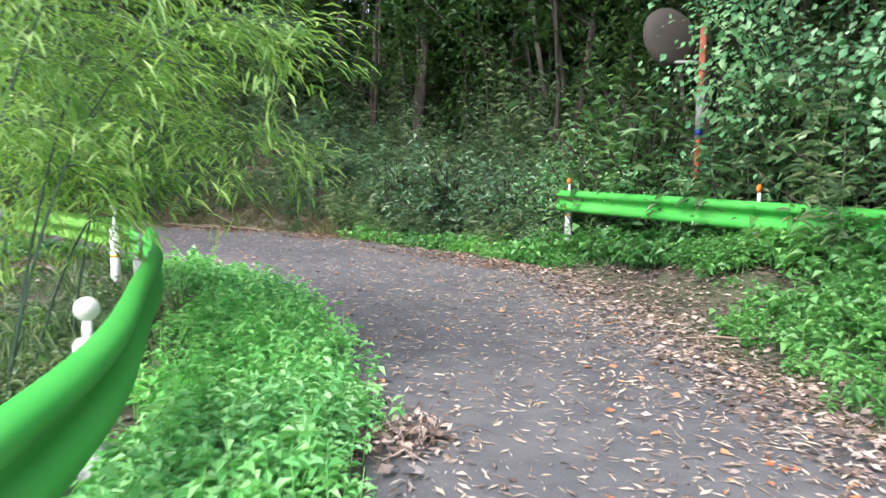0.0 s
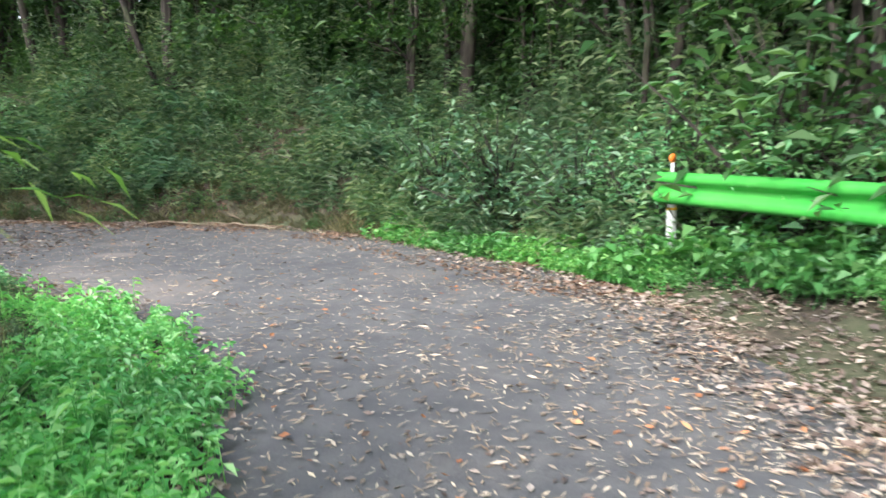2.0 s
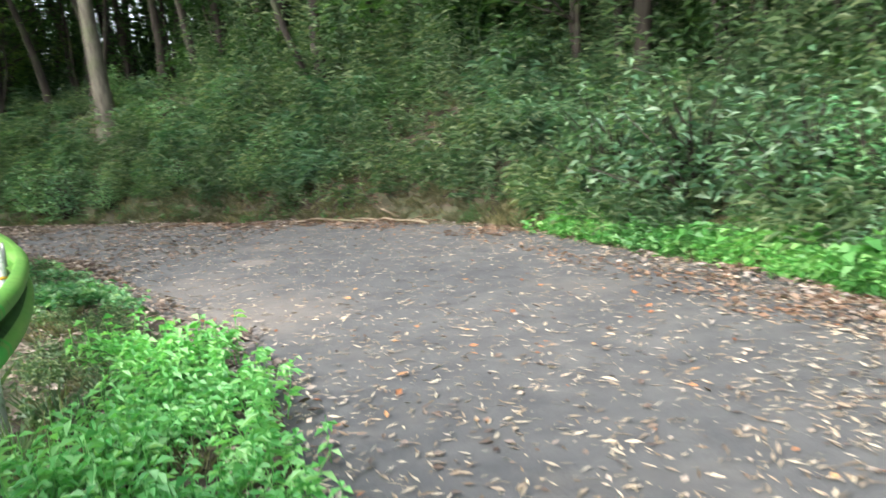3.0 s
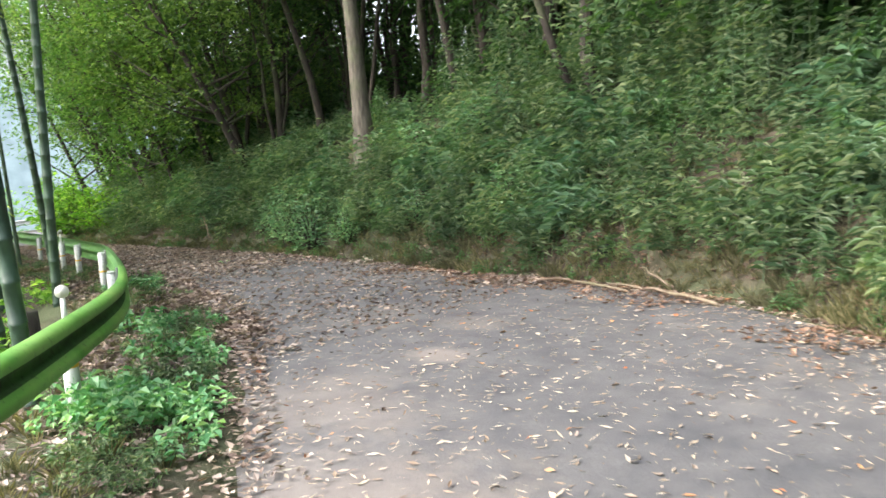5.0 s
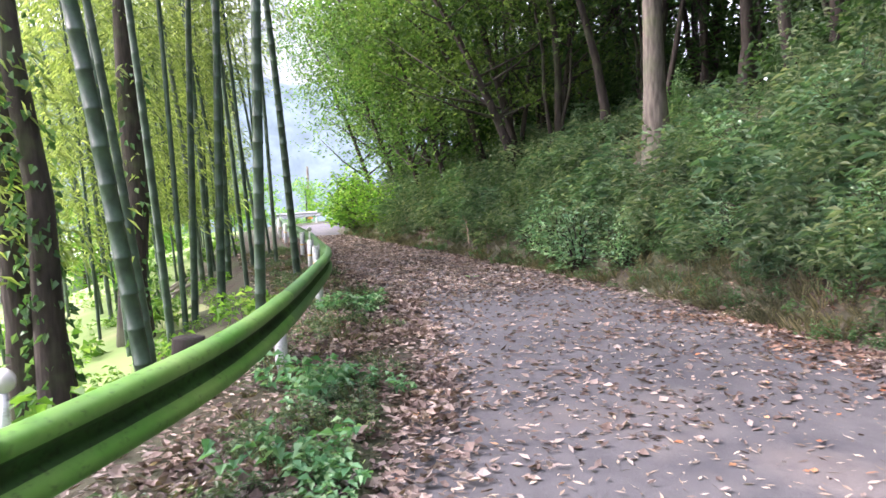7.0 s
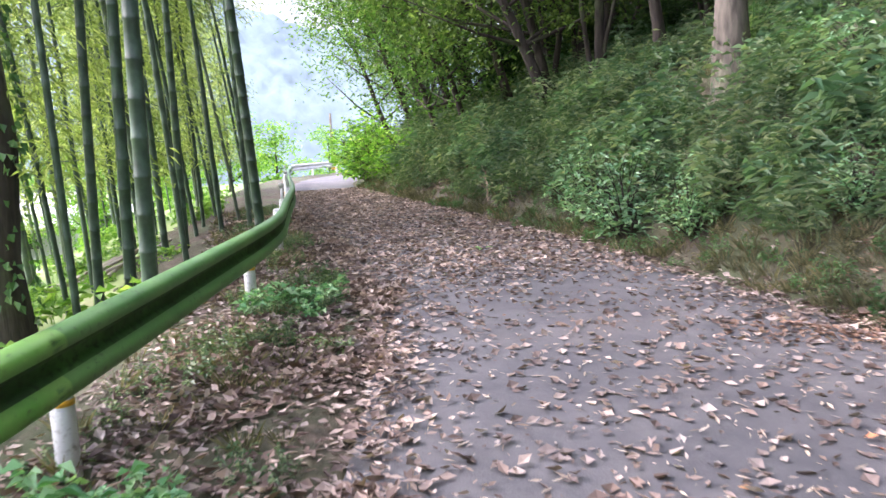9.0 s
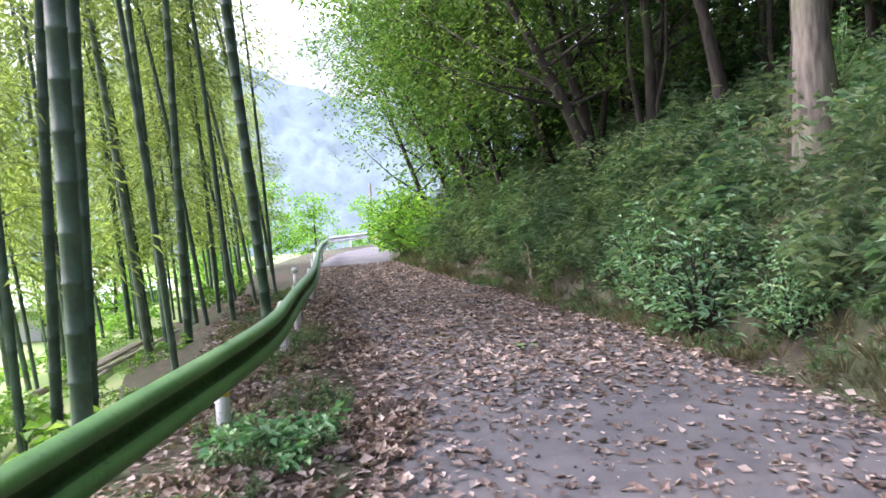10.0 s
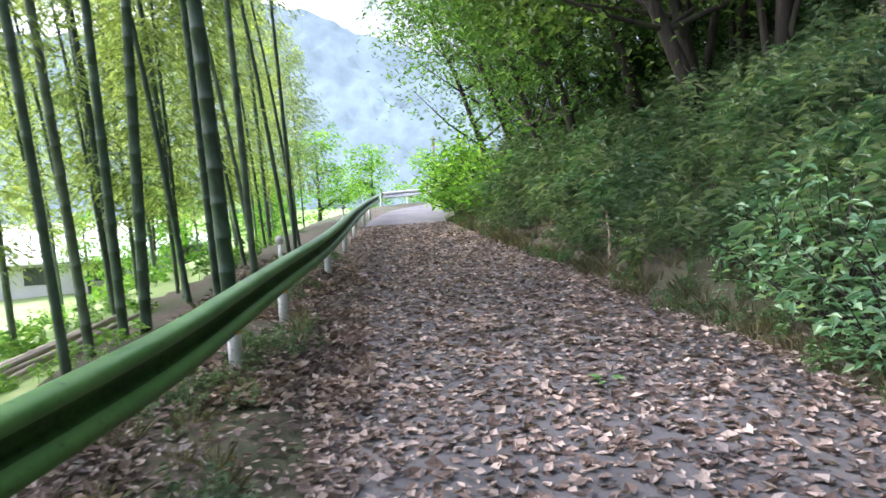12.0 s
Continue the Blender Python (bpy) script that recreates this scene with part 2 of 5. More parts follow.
# ---- plan of the road ----
LEFT = np.array([(-0.3, -14), (-0.3, 0), (-0.35, 3.3), (-0.5, 4.2), (-0.76, 5.3), (-1.1, 6.5), (-1.5, 7.8), (-2.2, 9.0), (-3.4, 10.2), (-5.0, 11.4), (-6.5, 12.5), (-8.2, 13.5),
                 (-10.3, 14.8), (-13.6, 15.85), (-16.4, 16.35), (-20, 16.85), (-26.7, 17.9), (-32, 19), (-40, 20.8), (-47, 23.5), (-53, 28.5), (-57, 36), (-60, 60)], float)
RIGHT = np.array([(3.0, -14), (2.7, 0), (2.6, 3), (2.5, 4.1), (2.25, 5.6), (2.15, 8), (1.85, 10.2), (1.05, 12.4), (0, 13.4), (-1.6, 15.6), (-3.9, 17.5), (-6, 18.3),
                  (-9, 18.6), (-12, 19.3), (-15, 19.85), (-18, 20.25), (-22, 20.8), (-28.3, 21.5), (-35, 22.3), (-41, 24.2), (-45.5, 28), (-48, 34), (-50, 60)], float)
RAIL = np.array([(-1.0, -3), (-1.0, 0.5), (-1.13, 1.9), (-1.27, 2.66), (-1.5, 3.4), (-1.78, 4.2), (-2.14, 5.4), (-2.68, 6.7), (-3.12, 7.75), (-3.88, 8.75), (-4.8, 9.68), (-5.6, 10.4), (-6.4, 11.02), (-7.35, 11.74),
                 (-8.3, 12.37), (-9.7, 13.05), (-11.0, 13.62), (-12.4, 14.2), (-13.9, 14.83), (-15.3, 15.32), (-16.6, 15.63), (-18.75, 16.15), (-22, 17.0), (-29, 18.4), (-36.4, 20.0), (-42, 21.4)], float)


def smooth(line, rounds=3):
    """Corner-cutting: a gentle curve through a polyline."""
    for _ in range(rounds):
        a, b = line[:-1], line[1:]
        line = np.concatenate([line[:1], np.stack([0.75 * a + 0.25 * b, 0.25 * a + 0.75 * b], 1).reshape(-1, 2), line[-1:]])
    return line


LEFT, RIGHT, RAIL = smooth(LEFT), smooth(RIGHT), smooth(RAIL)


def offset(line, p):
    """Signed distance of points p from a line: positive on its left-hand side."""
    p = np.atleast_2d(np.asarray(p, float))
    best, side = np.full(len(p), 1e9), np.zeros(len(p))
    for a, b in zip(line[:-1], line[1:]):
        d = b - a
        k = np.clip(((p - a) @ d) / (d @ d), 0, 1)
        q = p - a - k[:, None] * d
        r = np.hypot(q[:, 0], q[:, 1])
        closer = r < best
        best[closer] = r[closer]
        side[closer] = np.sign(d[0] * q[:, 1] - d[1] * q[:, 0])[closer]
    return best * side


def step(a, b, v):
    k = np.clip((v - a) / (b - a), 0, 1)
    return k * k * (3 - 2 * k)


def waves(x, y, f):
    return (np.sin(f * x + 1.3 * np.sin(0.7 * f * y)) + np.sin(1.31 * f * y + 1.7 * np.sin(0.9 * f * x + 2)) + np.sin(0.77 * f * (x + y) + 4)) / 3


def road_height(x):
    return 0.07 * step(4, 14, -x)


def ground_height(p):
    p = np.atleast_2d(np.asarray(p, float))
    x, y = p[:, 0], p[:, 1]
    dl, dr = offset(LEFT, p), -offset(RIGHT, p)
    base = road_height(x)
    h = base.copy()
    # left: a flat verge, then down through the bamboo to the fields
    verge = 0.07 * step(0, 0.35, dl) + 0.03 * waves(x, y, 2.5) * step(0.2, 0.8, dl)
    fall = 3.6 * step(1.9, 15, dl) + 0.35 * step(1.5, 3.2, dl)
    out_l = dl > 0
    h[out_l] = (base + verge - fall + 0.12 * waves(x, y, 0.8) * step(2, 5, dl))[out_l]
    # right: low shoulder by the start, a steep bank round the bend
    steep = step(0.5, 4.5, -x)
    low = 0.5 * step(0.2, 2.0, dr) + 0.55 * np.maximum(dr - 2.2, 0)
    top = 4.6 + 3.0 * step(14, 4, -x)
    bank = 0.15 * step(0, 0.4, dr) + 1.1 * np.maximum(dr - 0.3, 0)
    rise = np.minimum(low, 9) * (1 - steep) + (top * (1 - np.exp(-bank / top)) * 1.12) * steep
    rise = rise * (1 - 0.9 * step(30, 48, -x))
    out_r = dr > 0
    rough = 0.10 * waves(x, y, 1.7) + 0.05 * waves(x, y, 4.1)
    h[out_r] = (base + rise + rough * step(0.3, 1.2, dr))[out_r]
    return h


def hz(x, y):
    return float(ground_height([(x, y)])[0])


# ---- mesh helpers ----
def mesh_from(name, verts, faces, mats, smooth_shade=False):
    """A mesh from arrays: verts (n, 3), faces (m, 3 or 4)."""
    verts, faces = np.asarray(verts, np.float32), np.asarray(faces, np.int32)
    me = bpy.data.meshes.new(name)
    k = faces.shape[1]
    me.vertices.add(len(verts))
    me.vertices.foreach_set("co", verts.ravel())
    me.loops.add(faces.size)
    me.loops.foreach_set("vertex_index", faces.ravel())
    me.polygons.add(len(faces))
    me.polygons.foreach_set("loop_start", np.arange(0, faces.size, k, dtype=np.int32))
    me.polygons.foreach_set("loop_total", np.full(len(faces), k, np.int32))
    me.polygons.foreach_set("use_smooth", np.full(len(faces), smooth_shade, bool))
    me.update(calc_edges=True)
    for m in mats if isinstance(mats, (list, tuple)) else [mats]:
        me.materials.append(m)
    return me


def part_mesh(name, me, parent=None, label="", m=None):
    ob = new(name, me)
    if parent is not None:
        ob.parent = parent
    if m is not None:
        ob.matrix_basis = m
    return tagged(ob, label)


def part(name, bm, mat, parent=None, label="", shade=True):
    """Links a bmesh as one mesh object under a thing or a part."""
    me = bpy.data.meshes.new(name)
    for f in bm.faces:
        f.smooth = shade
    bm.to_mesh(me)
    bm.free()
    me.materials.append(mat)
    return part_mesh(name, me, parent, label)


def unit(v):
    v = np.asarray(v, float)
    return v / np.maximum(np.linalg.norm(v, axis=-1, keepdims=True), 1e-9)


def leaves(base, along, face, length, width, droop=0.25, fold=0.18, full=False):
    """Leaf blades folded on the midrib, of two triangles, or four when full: base points, directions, face normals, sizes."""
    n = len(base)
    along, face = unit(along), np.asarray(face, float)
    side = unit(np.cross(along, face))
    face = unit(np.cross(side, along))
    L, W = np.broadcast_to(length, n)[:, None], np.broadcast_to(width, n)[:, None]
    down = np.array([0, 0, -1.0])
    mid = base + along * L * 0.45 + down * L * droop * 0.2 - face * W * fold * full
    tip = base + along * L * (1 - 0.3 * droop) + down * L * droop
    lt, rt = mid + side * W * 0.5 + face * W * fold * 1.6, mid - side * W * 0.5 + face * W * fold * 1.6
    if full:
        v = np.stack([base, lt, mid, rt, tip], 1).reshape(-1, 3)
        k = np.arange(n)[:, None] * 5
        f = np.concatenate([k + [0, 2, 1], k + [0, 3, 2], k + [1, 2, 4], k + [2, 3, 4]], 0)
    else:
        v = np.stack([base, lt, tip, rt], 1).reshape(-1, 3)
        k = np.arange(n)[:, None] * 4
        f = np.concatenate([k + [0, 2, 1], k + [0, 3, 2]], 0)
    return v, f


def tube(points, radii, sides=6, cap=True):
    """A round tapered tube along points, as arrays with triangles."""
    p, r = np.asarray(points, float), np.broadcast_to(np.asarray(radii, float), len(points))
    t = unit(np.gradient(p, axis=0))
    ref = np.array([0.13, 0.97, 0.2]) if abs(t[0][2]) > 0.8 else np.array([0, 0, 1.0])
    u = unit(np.cross(t, ref))
    w = np.cross(t, u)
    a = np.arange(sides) * 2 * np.pi / sides
    ring = p[:, None] + r[:, None, None] * (u[:, None] * np.cos(a)[None, :, None] + w[:, None] * np.sin(a)[None, :, None])
    v = ring.reshape(-1, 3)
    f = []
    for i in range(len(p) - 1):
        for j in range(sides):
            a0, a1 = i * sides + j, i * sides + (j + 1) % sides
            f += [(a0, a1, a1 + sides), (a0, a1 + sides, a0 + sides)]
    if cap:
        v = np.concatenate([v, p[-1:]])
        c, o = len(v) - 1, (len(p) - 1) * sides
        f += [(o + j, o + (j + 1) % sides, c) for j in range(sides)]
    return v, np.array(f, int)


def joined(pieces):
    vs, fs, o = [], [], 0
    for v, f in pieces:
        vs.append(v)
        fs.append(f + o)
        o += len(v)
    return np.concatenate(vs), np.concatenate(fs)


def scattered(variants, places, rng):
    """Many copies of plant variants laid into one array: places are rows of x, y, z, size."""
    out = []
    pick = rng.integers(0, len(variants), len(places))
    for (x, y, z, s), k in zip(places, pick):
        v, f = variants[k]
        a = rng.uniform(0, 2 * np.pi)
        c, d = np.cos(a) * s, np.sin(a) * s
        out.append((np.stack([v[:, 0] * c - v[:, 1] * d + x, v[:, 0] * d + v[:, 1] * c + y, v[:, 2] * s * rng.uniform(0.85, 1.15) + z], 1), f))
    return joined(out)


def spread(rng, n, x0, x1, y0, y1, keep):
    """Random plan points of a rectangle that satisfy keep(p, left offset, right offset)."""
    p = np.stack([rng.uniform(x0, x1, n), rng.uniform(y0, y1, n)], 1)
    return p[keep(p, offset(LEFT, p), -offset(RIGHT, p))]


def on_ground(p, rng, lo, hi, sink=0.02):
    return np.column_stack([p, ground_height(p) - sink, rng.uniform(lo, hi, len(p))])


# ---- ground and road ----
def build_ground():
    def axis(a, b, fine0, fine1, small, big):
        v, out = a, []
        while v < b:
            out.append(v)
            gap = max(fine0 - v, v - fine1, 0)
            v += small + min(gap * 0.12, big)
        return np.array(out + [b])
    xs, ys = axis(-700, 500, -30, 6, 0.3, 60), axis(-400, 600, -2, 27, 0.3, 60)
    X, Y = np.meshgrid(xs, ys)
    p = np.stack([X.ravel(), Y.ravel()], 1)
    dl, dr = offset(LEFT, p), -offset(RIGHT, p)
    z = ground_height(p)
    inside = np.minimum(-dl, -dr)
    z = z - 0.10 * step(-0.05, 0.35, inside)
    w = len(xs)
    i = np.arange(len(p)).reshape(len(ys), w)
    f = np.stack([i[:-1, :-1], i[:-1, 1:], i[1:, 1:], i[1:, :-1]], -1).reshape(-1, 4)
    ob = new("ground", mesh_from("ground", np.column_stack([p, z]), f, [M_SOIL, M_GRASS], True))
    far = ((np.maximum(dl, 0.6 * np.maximum(dr - 14, 0)) > 8) | ((p[:, 0] < -12) & (dl > 3.2 + 0.8 * waves(p[:, 0], p[:, 1], 1.1))))[f[:, 0]]
    ob.data.polygons.foreach_set("material_index", far.astype(np.int32))
    tagged(ob, "brown soil covered with dead leaves and moss", "ground", kind="structure")


def build_road():
    def even(line, n):
        s = np.concatenate([[0], np.cumsum(np.hypot(*np.diff(line, axis=0).T))])
        t = np.linspace(0, s[-1], n)
        return np.stack([np.interp(t, s, line[:, 0]), np.interp(t, s, line[:, 1])], 1)
    a, b = even(LEFT, 260), even(RIGHT, 260)
    k = 15
    g = np.linspace(0, 1, k)
    p = (a[:, None] * (1 - g)[None, :, None] + b[:, None] * g[None, :, None])
    rng = np.random.default_rng(3)
    edge = rng.normal(0, 0.035, (260, 2))
    out = unit(b - a)
    p[:, 0] += out * edge[:, :1]
    p[:, -1] += out * edge[:, 1:]
    q = p.reshape(-1, 2)
    z = road_height(q[:, 0]) + 0.012 * waves(q[:, 0], q[:, 1], 1.1) + np.tile(0.03 - 0.04 * (2 * g - 1) ** 6, 260)
    i = np.arange(len(q)).reshape(260, k)
    f = np.stack([i[:-1, :-1], i[:-1, 1:], i[1:, 1:], i[1:, :-1]], -1).reshape(-1, 4)
    ob = new("road", mesh_from("road", np.column_stack([q, z]), f, M_ROAD, True))
    tagged(ob, "narrow worn grey asphalt lane with dust", "road", kind="structure")


build_ground()
build_road()


# ---- guard rails ----
def beam_profile():
    """Half-round W section: offset outwards, height from the lower edge."""
    knots = np.array([(0.0, 0.0), (0.045, 0.012), (0.075, 0.03), (0.083, 0.055), (0.083, 0.085), (0.072, 0.108), (0.015, 0.15), (0.0, 0.165), (0.0, 0.2),
                     (0.015, 0.215), (0.072, 0.245), (0.083, 0.27), (0.083, 0.3), (0.072, 0.322), (0.04, 0.342), (0.0, 0.35)])
    k = np.linspace(0, len(knots) - 1, 2 * len(knots) - 1)
    fine = np.stack([np.interp(k, np.arange(len(knots)), knots[:, c]) for c in (0, 1)], 1)
    fine[1:-1] = 0.25 * fine[:-2] + 0.5 * fine[1:-1] + 0.25 * fine[2:]
    return fine


def beam(line, z0, side, parent, name="beam", lift=None, mat=M_RAIL):
    """A pressed-steel beam swept along a plan line; side: +1 bulges to the right of travel."""
    pr = beam_profile()
    inner = pr + np.array([-0.006, 0])
    loop = np.concatenate([pr, inner[::-1]])
    t = unit(np.gradient(line, axis=0))
    nrm = np.stack([t[:, 1], -t[:, 0]], 1) * side
    zz = z0 if lift is None else lift
    zz = np.broadcast_to(zz, len(line))
    v = np.concatenate([line[:, None, :] + nrm[:, None, :] * loop[None, :, :1], zz[:, None, None] + np.broadcast_to(loop[None, :, 1:], (len(line), len(loop), 1))], -1)
    k = len(loop)
    f = []
    for i in range(len(line) - 1):
        for j in range(k):
            a, b = i * k + j, i * k + (j + 1) % k
            f.append((a, b, b + k, a + k))
    me = mesh_from(name, v.reshape(-1, 3), f, [mat, M_GROOVE_ALGAE_SHADE] if mat in (M_RAIL_OLD, M_RAIL_DARK) else mat, True)
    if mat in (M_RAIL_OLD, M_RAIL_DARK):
        # algae and washed-down dirt along the groove, with its shade painted into the dark green
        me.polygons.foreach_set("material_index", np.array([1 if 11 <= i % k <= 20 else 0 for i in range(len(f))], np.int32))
    return part_mesh(name, me, parent)


def resample(line, gap):
    s = np.concatenate([[0], np.cumsum(np.hypot(*np.diff(line, axis=0).T))])
    t = np.linspace(0, s[-1], int(s[-1] / gap) + 1)
    return np.stack([np.interp(t, s, line[:, 0]), np.interp(t, s, line[:, 1])], 1), t


def cylinder(bm, r0, r1, z0, z1, n=14, m=None):
    g = bmesh.ops.create_cone(bm, cap_ends=True, segments=n, radius1=r0, radius2=r1, depth=z1 - z0)
    mat = Matrix.Translation((0, 0, (z0 + z1) / 2))
    bmesh.ops.transform(bm, matrix=(m @ mat) if m is not None else mat, verts=g["verts"])
    return g["verts"]


def rail_post(x, y, z0, beam_z, face, reflector=None, parent=None, tall=0.5):
    """A tubular post with its yellow band, bracket and, on some, a round reflector on a stem. face: heading of the road side."""
    bm = bmesh.new()
    cylinder(bm, 0.057, 0.057, z0 - 0.25, beam_z + 0.24)
    cylinder(bm, 0.06, 0.045, beam_z + 0.24, beam_z + 0.265)
    root = part("post", bm, M_WHITE, parent, "white tubular post")
    root.matrix_basis = pose(x, y, 0, 0, 0, face)
    bm = bmesh.new()
    cylinder(bm, 0.0595, 0.0595, beam_z - 0.075, beam_z - 0.045)
    part("band", bm, M_YELLOW, root, "yellow reflective band")
    bm = bmesh.new()
    g = bmesh.ops.create_cube(bm, size=1)
    bmesh.ops.transform(bm, matrix=pose(0.065, 0, beam_z + 0.175) @ Matrix.Diagonal((0.03, 0.07, 0.26, 1)), verts=g["verts"])
    bmesh.ops.bevel(bm, geom=bm.edges[:], offset=0.006, segments=2, affect="EDGES")
    part("bracket", bm, M_STEEL, root, "dull steel bracket")
    if reflector is not None:
        bm = bmesh.new()
        cylinder(bm, 0.022, 0.018, beam_z + 0.24, beam_z + tall - 0.05)
        part("stem", bm, M_WHITE, root)
        bm = bmesh.new()
        cylinder(bm, 0.05, 0.05, -0.014, 0.014, 20, pose(0, 0, beam_z + tall, 90, 0, 12))
        bmesh.ops.bevel(bm, geom=[e for e in bm.edges if e.calc_face_angle(0) > 0.8], offset=0.006, segments=2, affect="EDGES")
        part("reflector", bm, reflector, root, "round roadside reflector disc")
    return root


def build_left_rail():
    rail = tagged(new("guard_rail"), "bright green corrugated steel guard rail on white posts", "guard rail")
    line, s = resample(RAIL, 0.12)
    lift = 0.53 + 0.3 * road_height(line[:, 0])
    cuts = np.arange(0, s[-1], 4.0)
    for a in cuts:
        k = (s >= a - 0.14) & (s <= a + 4.1)
        if k.sum() > 3:
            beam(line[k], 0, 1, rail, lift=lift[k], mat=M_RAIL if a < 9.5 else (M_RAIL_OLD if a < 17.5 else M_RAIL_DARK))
    return rail


LEFT_RAIL = build_left_rail()
for x, y, mat in ((-1.5, 2.95, M_LENS), (-2.3, 5.75, M_LENS), (-3.72, 8.5, M_LENS), (-6.85, 11.38, M_LENS), (-10.3, 13.1, None), (-13.95, 14.6, None), (-17.1, 15.55, None), (-19.0, 16.0, M_LENS),
                  (-22.9, 16.95, None), (-26.8, 17.8, M_LENS), (-30.7, 18.65, None), (-34.6, 19.5, M_LENS), (-38.5, 20.35, None)):
    d = np.hypot(*(RAIL - (x, y)).T)
    i = int(np.clip(np.argmin(d), 1, len(RAIL) - 2))
    t = RAIL[i + 1] - RAIL[i - 1]
    face = math.degrees(math.atan2(-t[0], t[1]))
    q = RAIL[i] + unit(np.array([-t[1], t[0]])) * 0.085
    rail_z = 0.53 + 0.3 * float(road_height(np.array([q[0]]))[0])
    rail_post(q[0], q[1], hz(q[0], q[1]), rail_z, face, mat, LEFT_RAIL, 0.39 if y < 3 else 0.5)


def build_right_rail():
    rail = tagged(new("guard_rail"), "bright green corrugated steel guard rail with leaves hanging over it", "guard rail")
    pts = np.array([(1.93, 12.2), (3.7, 8.8), (4.5, 6.6), (5.1, 4.0), (5.3, 0.0)], float)
    line, s = resample(smooth(pts), 0.12)
    z = 0.86 - 0.03 * step(0, 6, s)
    for a in np.arange(0, s[-1], 4.0):
        k = (s >= a - 0.14) & (s <= a + 4.1)
        beam(line[k], 0, 1, rail, lift=z[k])
    for t in (0.15, 3.9, 7.9):
        i = int(np.argmin(abs(s - t)))
        d = unit(line[min(i + 1, len(line) - 1)] - line[max(i - 1, 0)])
        q = line[i] + np.array([-d[1], d[0]]) * 0.085
        rail_post(q[0], q[1], hz(q[0], q[1]), float(z[i]), math.degrees(math.atan2(-d[0], d[1])), M_ORANGE, rail)


build_right_rail()


def build_far_rail():
    rail = tagged(new("guard_rail"), "guard rail across the far bend, strong sunlight painted on as white", "guard rail")
    line, s = resample(smooth(np.array([(-47.5, 22.6), (-52, 26), (-56, 31), (-58.5, 40)], float)), 0.4)
    # white beam colour stands in for the glare of sun on the rail
    beam(line, 0.5, 1, rail, mat=M_WHITE)
    for i in range(0, len(line), 8):
        rail_post(line[i][0] - 0.1, line[i][1] - 0.05, hz(*line[i]) - 0.3, 0.5, 0, None, rail)


build_far_rail()


# ---- plants ----
def sasa_variant(rng, stems=10, spreadr=0.42, height=0.9, per=16, long=(0.14, 0.28), wide=(0.024, 0.045)):
    """Dwarf bamboo: thin upright canes, long drooping leaves in fans."""
    pieces = []
    for _ in range(stems):
        a, r = rng.uniform(0, 6.28), spreadr * math.sqrt(rng.uniform())
        h = height * rng.uniform(0.5, 1.1)
        lean = rng.normal(0, 0.22, 2)
        b = np.array([r * math.cos(a), r * math.sin(a), 0])
        p = np.array([b + np.array([lean[0] * k * k, lean[1] * k * k, k * h]) for k in (0, 0.5, 1)])
        pieces.append(tube(p, [0.005, 0.004, 0.002], 3, False))
        k = rng.uniform(0.2, 1.0, per)
        base = p[0] + (p[2] - p[0]) * k[:, None]
        ang = rng.uniform(0, 6.28, per)
        along = np.stack([np.cos(ang), np.sin(ang), rng.uniform(-0.1, 0.7, per)], 1)
        face = np.stack([rng.normal(0, 0.3, per), rng.normal(0, 0.3, per), np.ones(per)], 1)
        pieces.append(leaves(base, along, face, rng.uniform(*long, per), rng.uniform(*wide, per), 0.4))
    return joined(pieces)


def shrub_pieces(rng, n_twigs=36, radius=0.7, height=1.1, leaf=(0.06, 0.11), ratio=0.5, per=14, spray=0.06):
    """A leafy shrub: twigs from the base that fork outwards, leaves along their outer half."""
    twigs, blades = [], []
    for _ in range(n_twigs):
        a = rng.uniform(0, 6.28)
        out = radius * rng.uniform(0.15, 1.0)
        h = height * rng.uniform(0.25, 1.05) * (1.15 - 0.5 * out / radius)
        tip = np.array([out * math.cos(a), out * math.sin(a), h])
        mid = tip * np.array([0.45, 0.45, 0.62]) + rng.normal(0, 0.05 * height, 3)
        twigs.append(tube([np.zeros(3), mid, tip], [0.012 * height, 0.007 * height, 0.002], 3, False))
        k = rng.uniform(0.3, 1.0, per)[:, None]
        base = 2 * k * (1 - k) * mid + k ** 2 * tip + rng.normal(0, spray * radius * 1.6, (per, 3))
        ang = a + rng.normal(0, 1.2, per)
        along = np.stack([np.cos(ang), np.sin(ang), rng.normal(0.1, 0.35, per)], 1)
        face = np.stack([rng.normal(0, 0.4, per), rng.normal(0, 0.4, per), np.ones(per)], 1)
        L = rng.uniform(*leaf, per)
        blades.append(leaves(base, along, face, L, L * ratio, 0.2))
    return joined(twigs), joined(blades)


def shrub_variant(rng, **k):
    return joined(shrub_pieces(rng, **k))


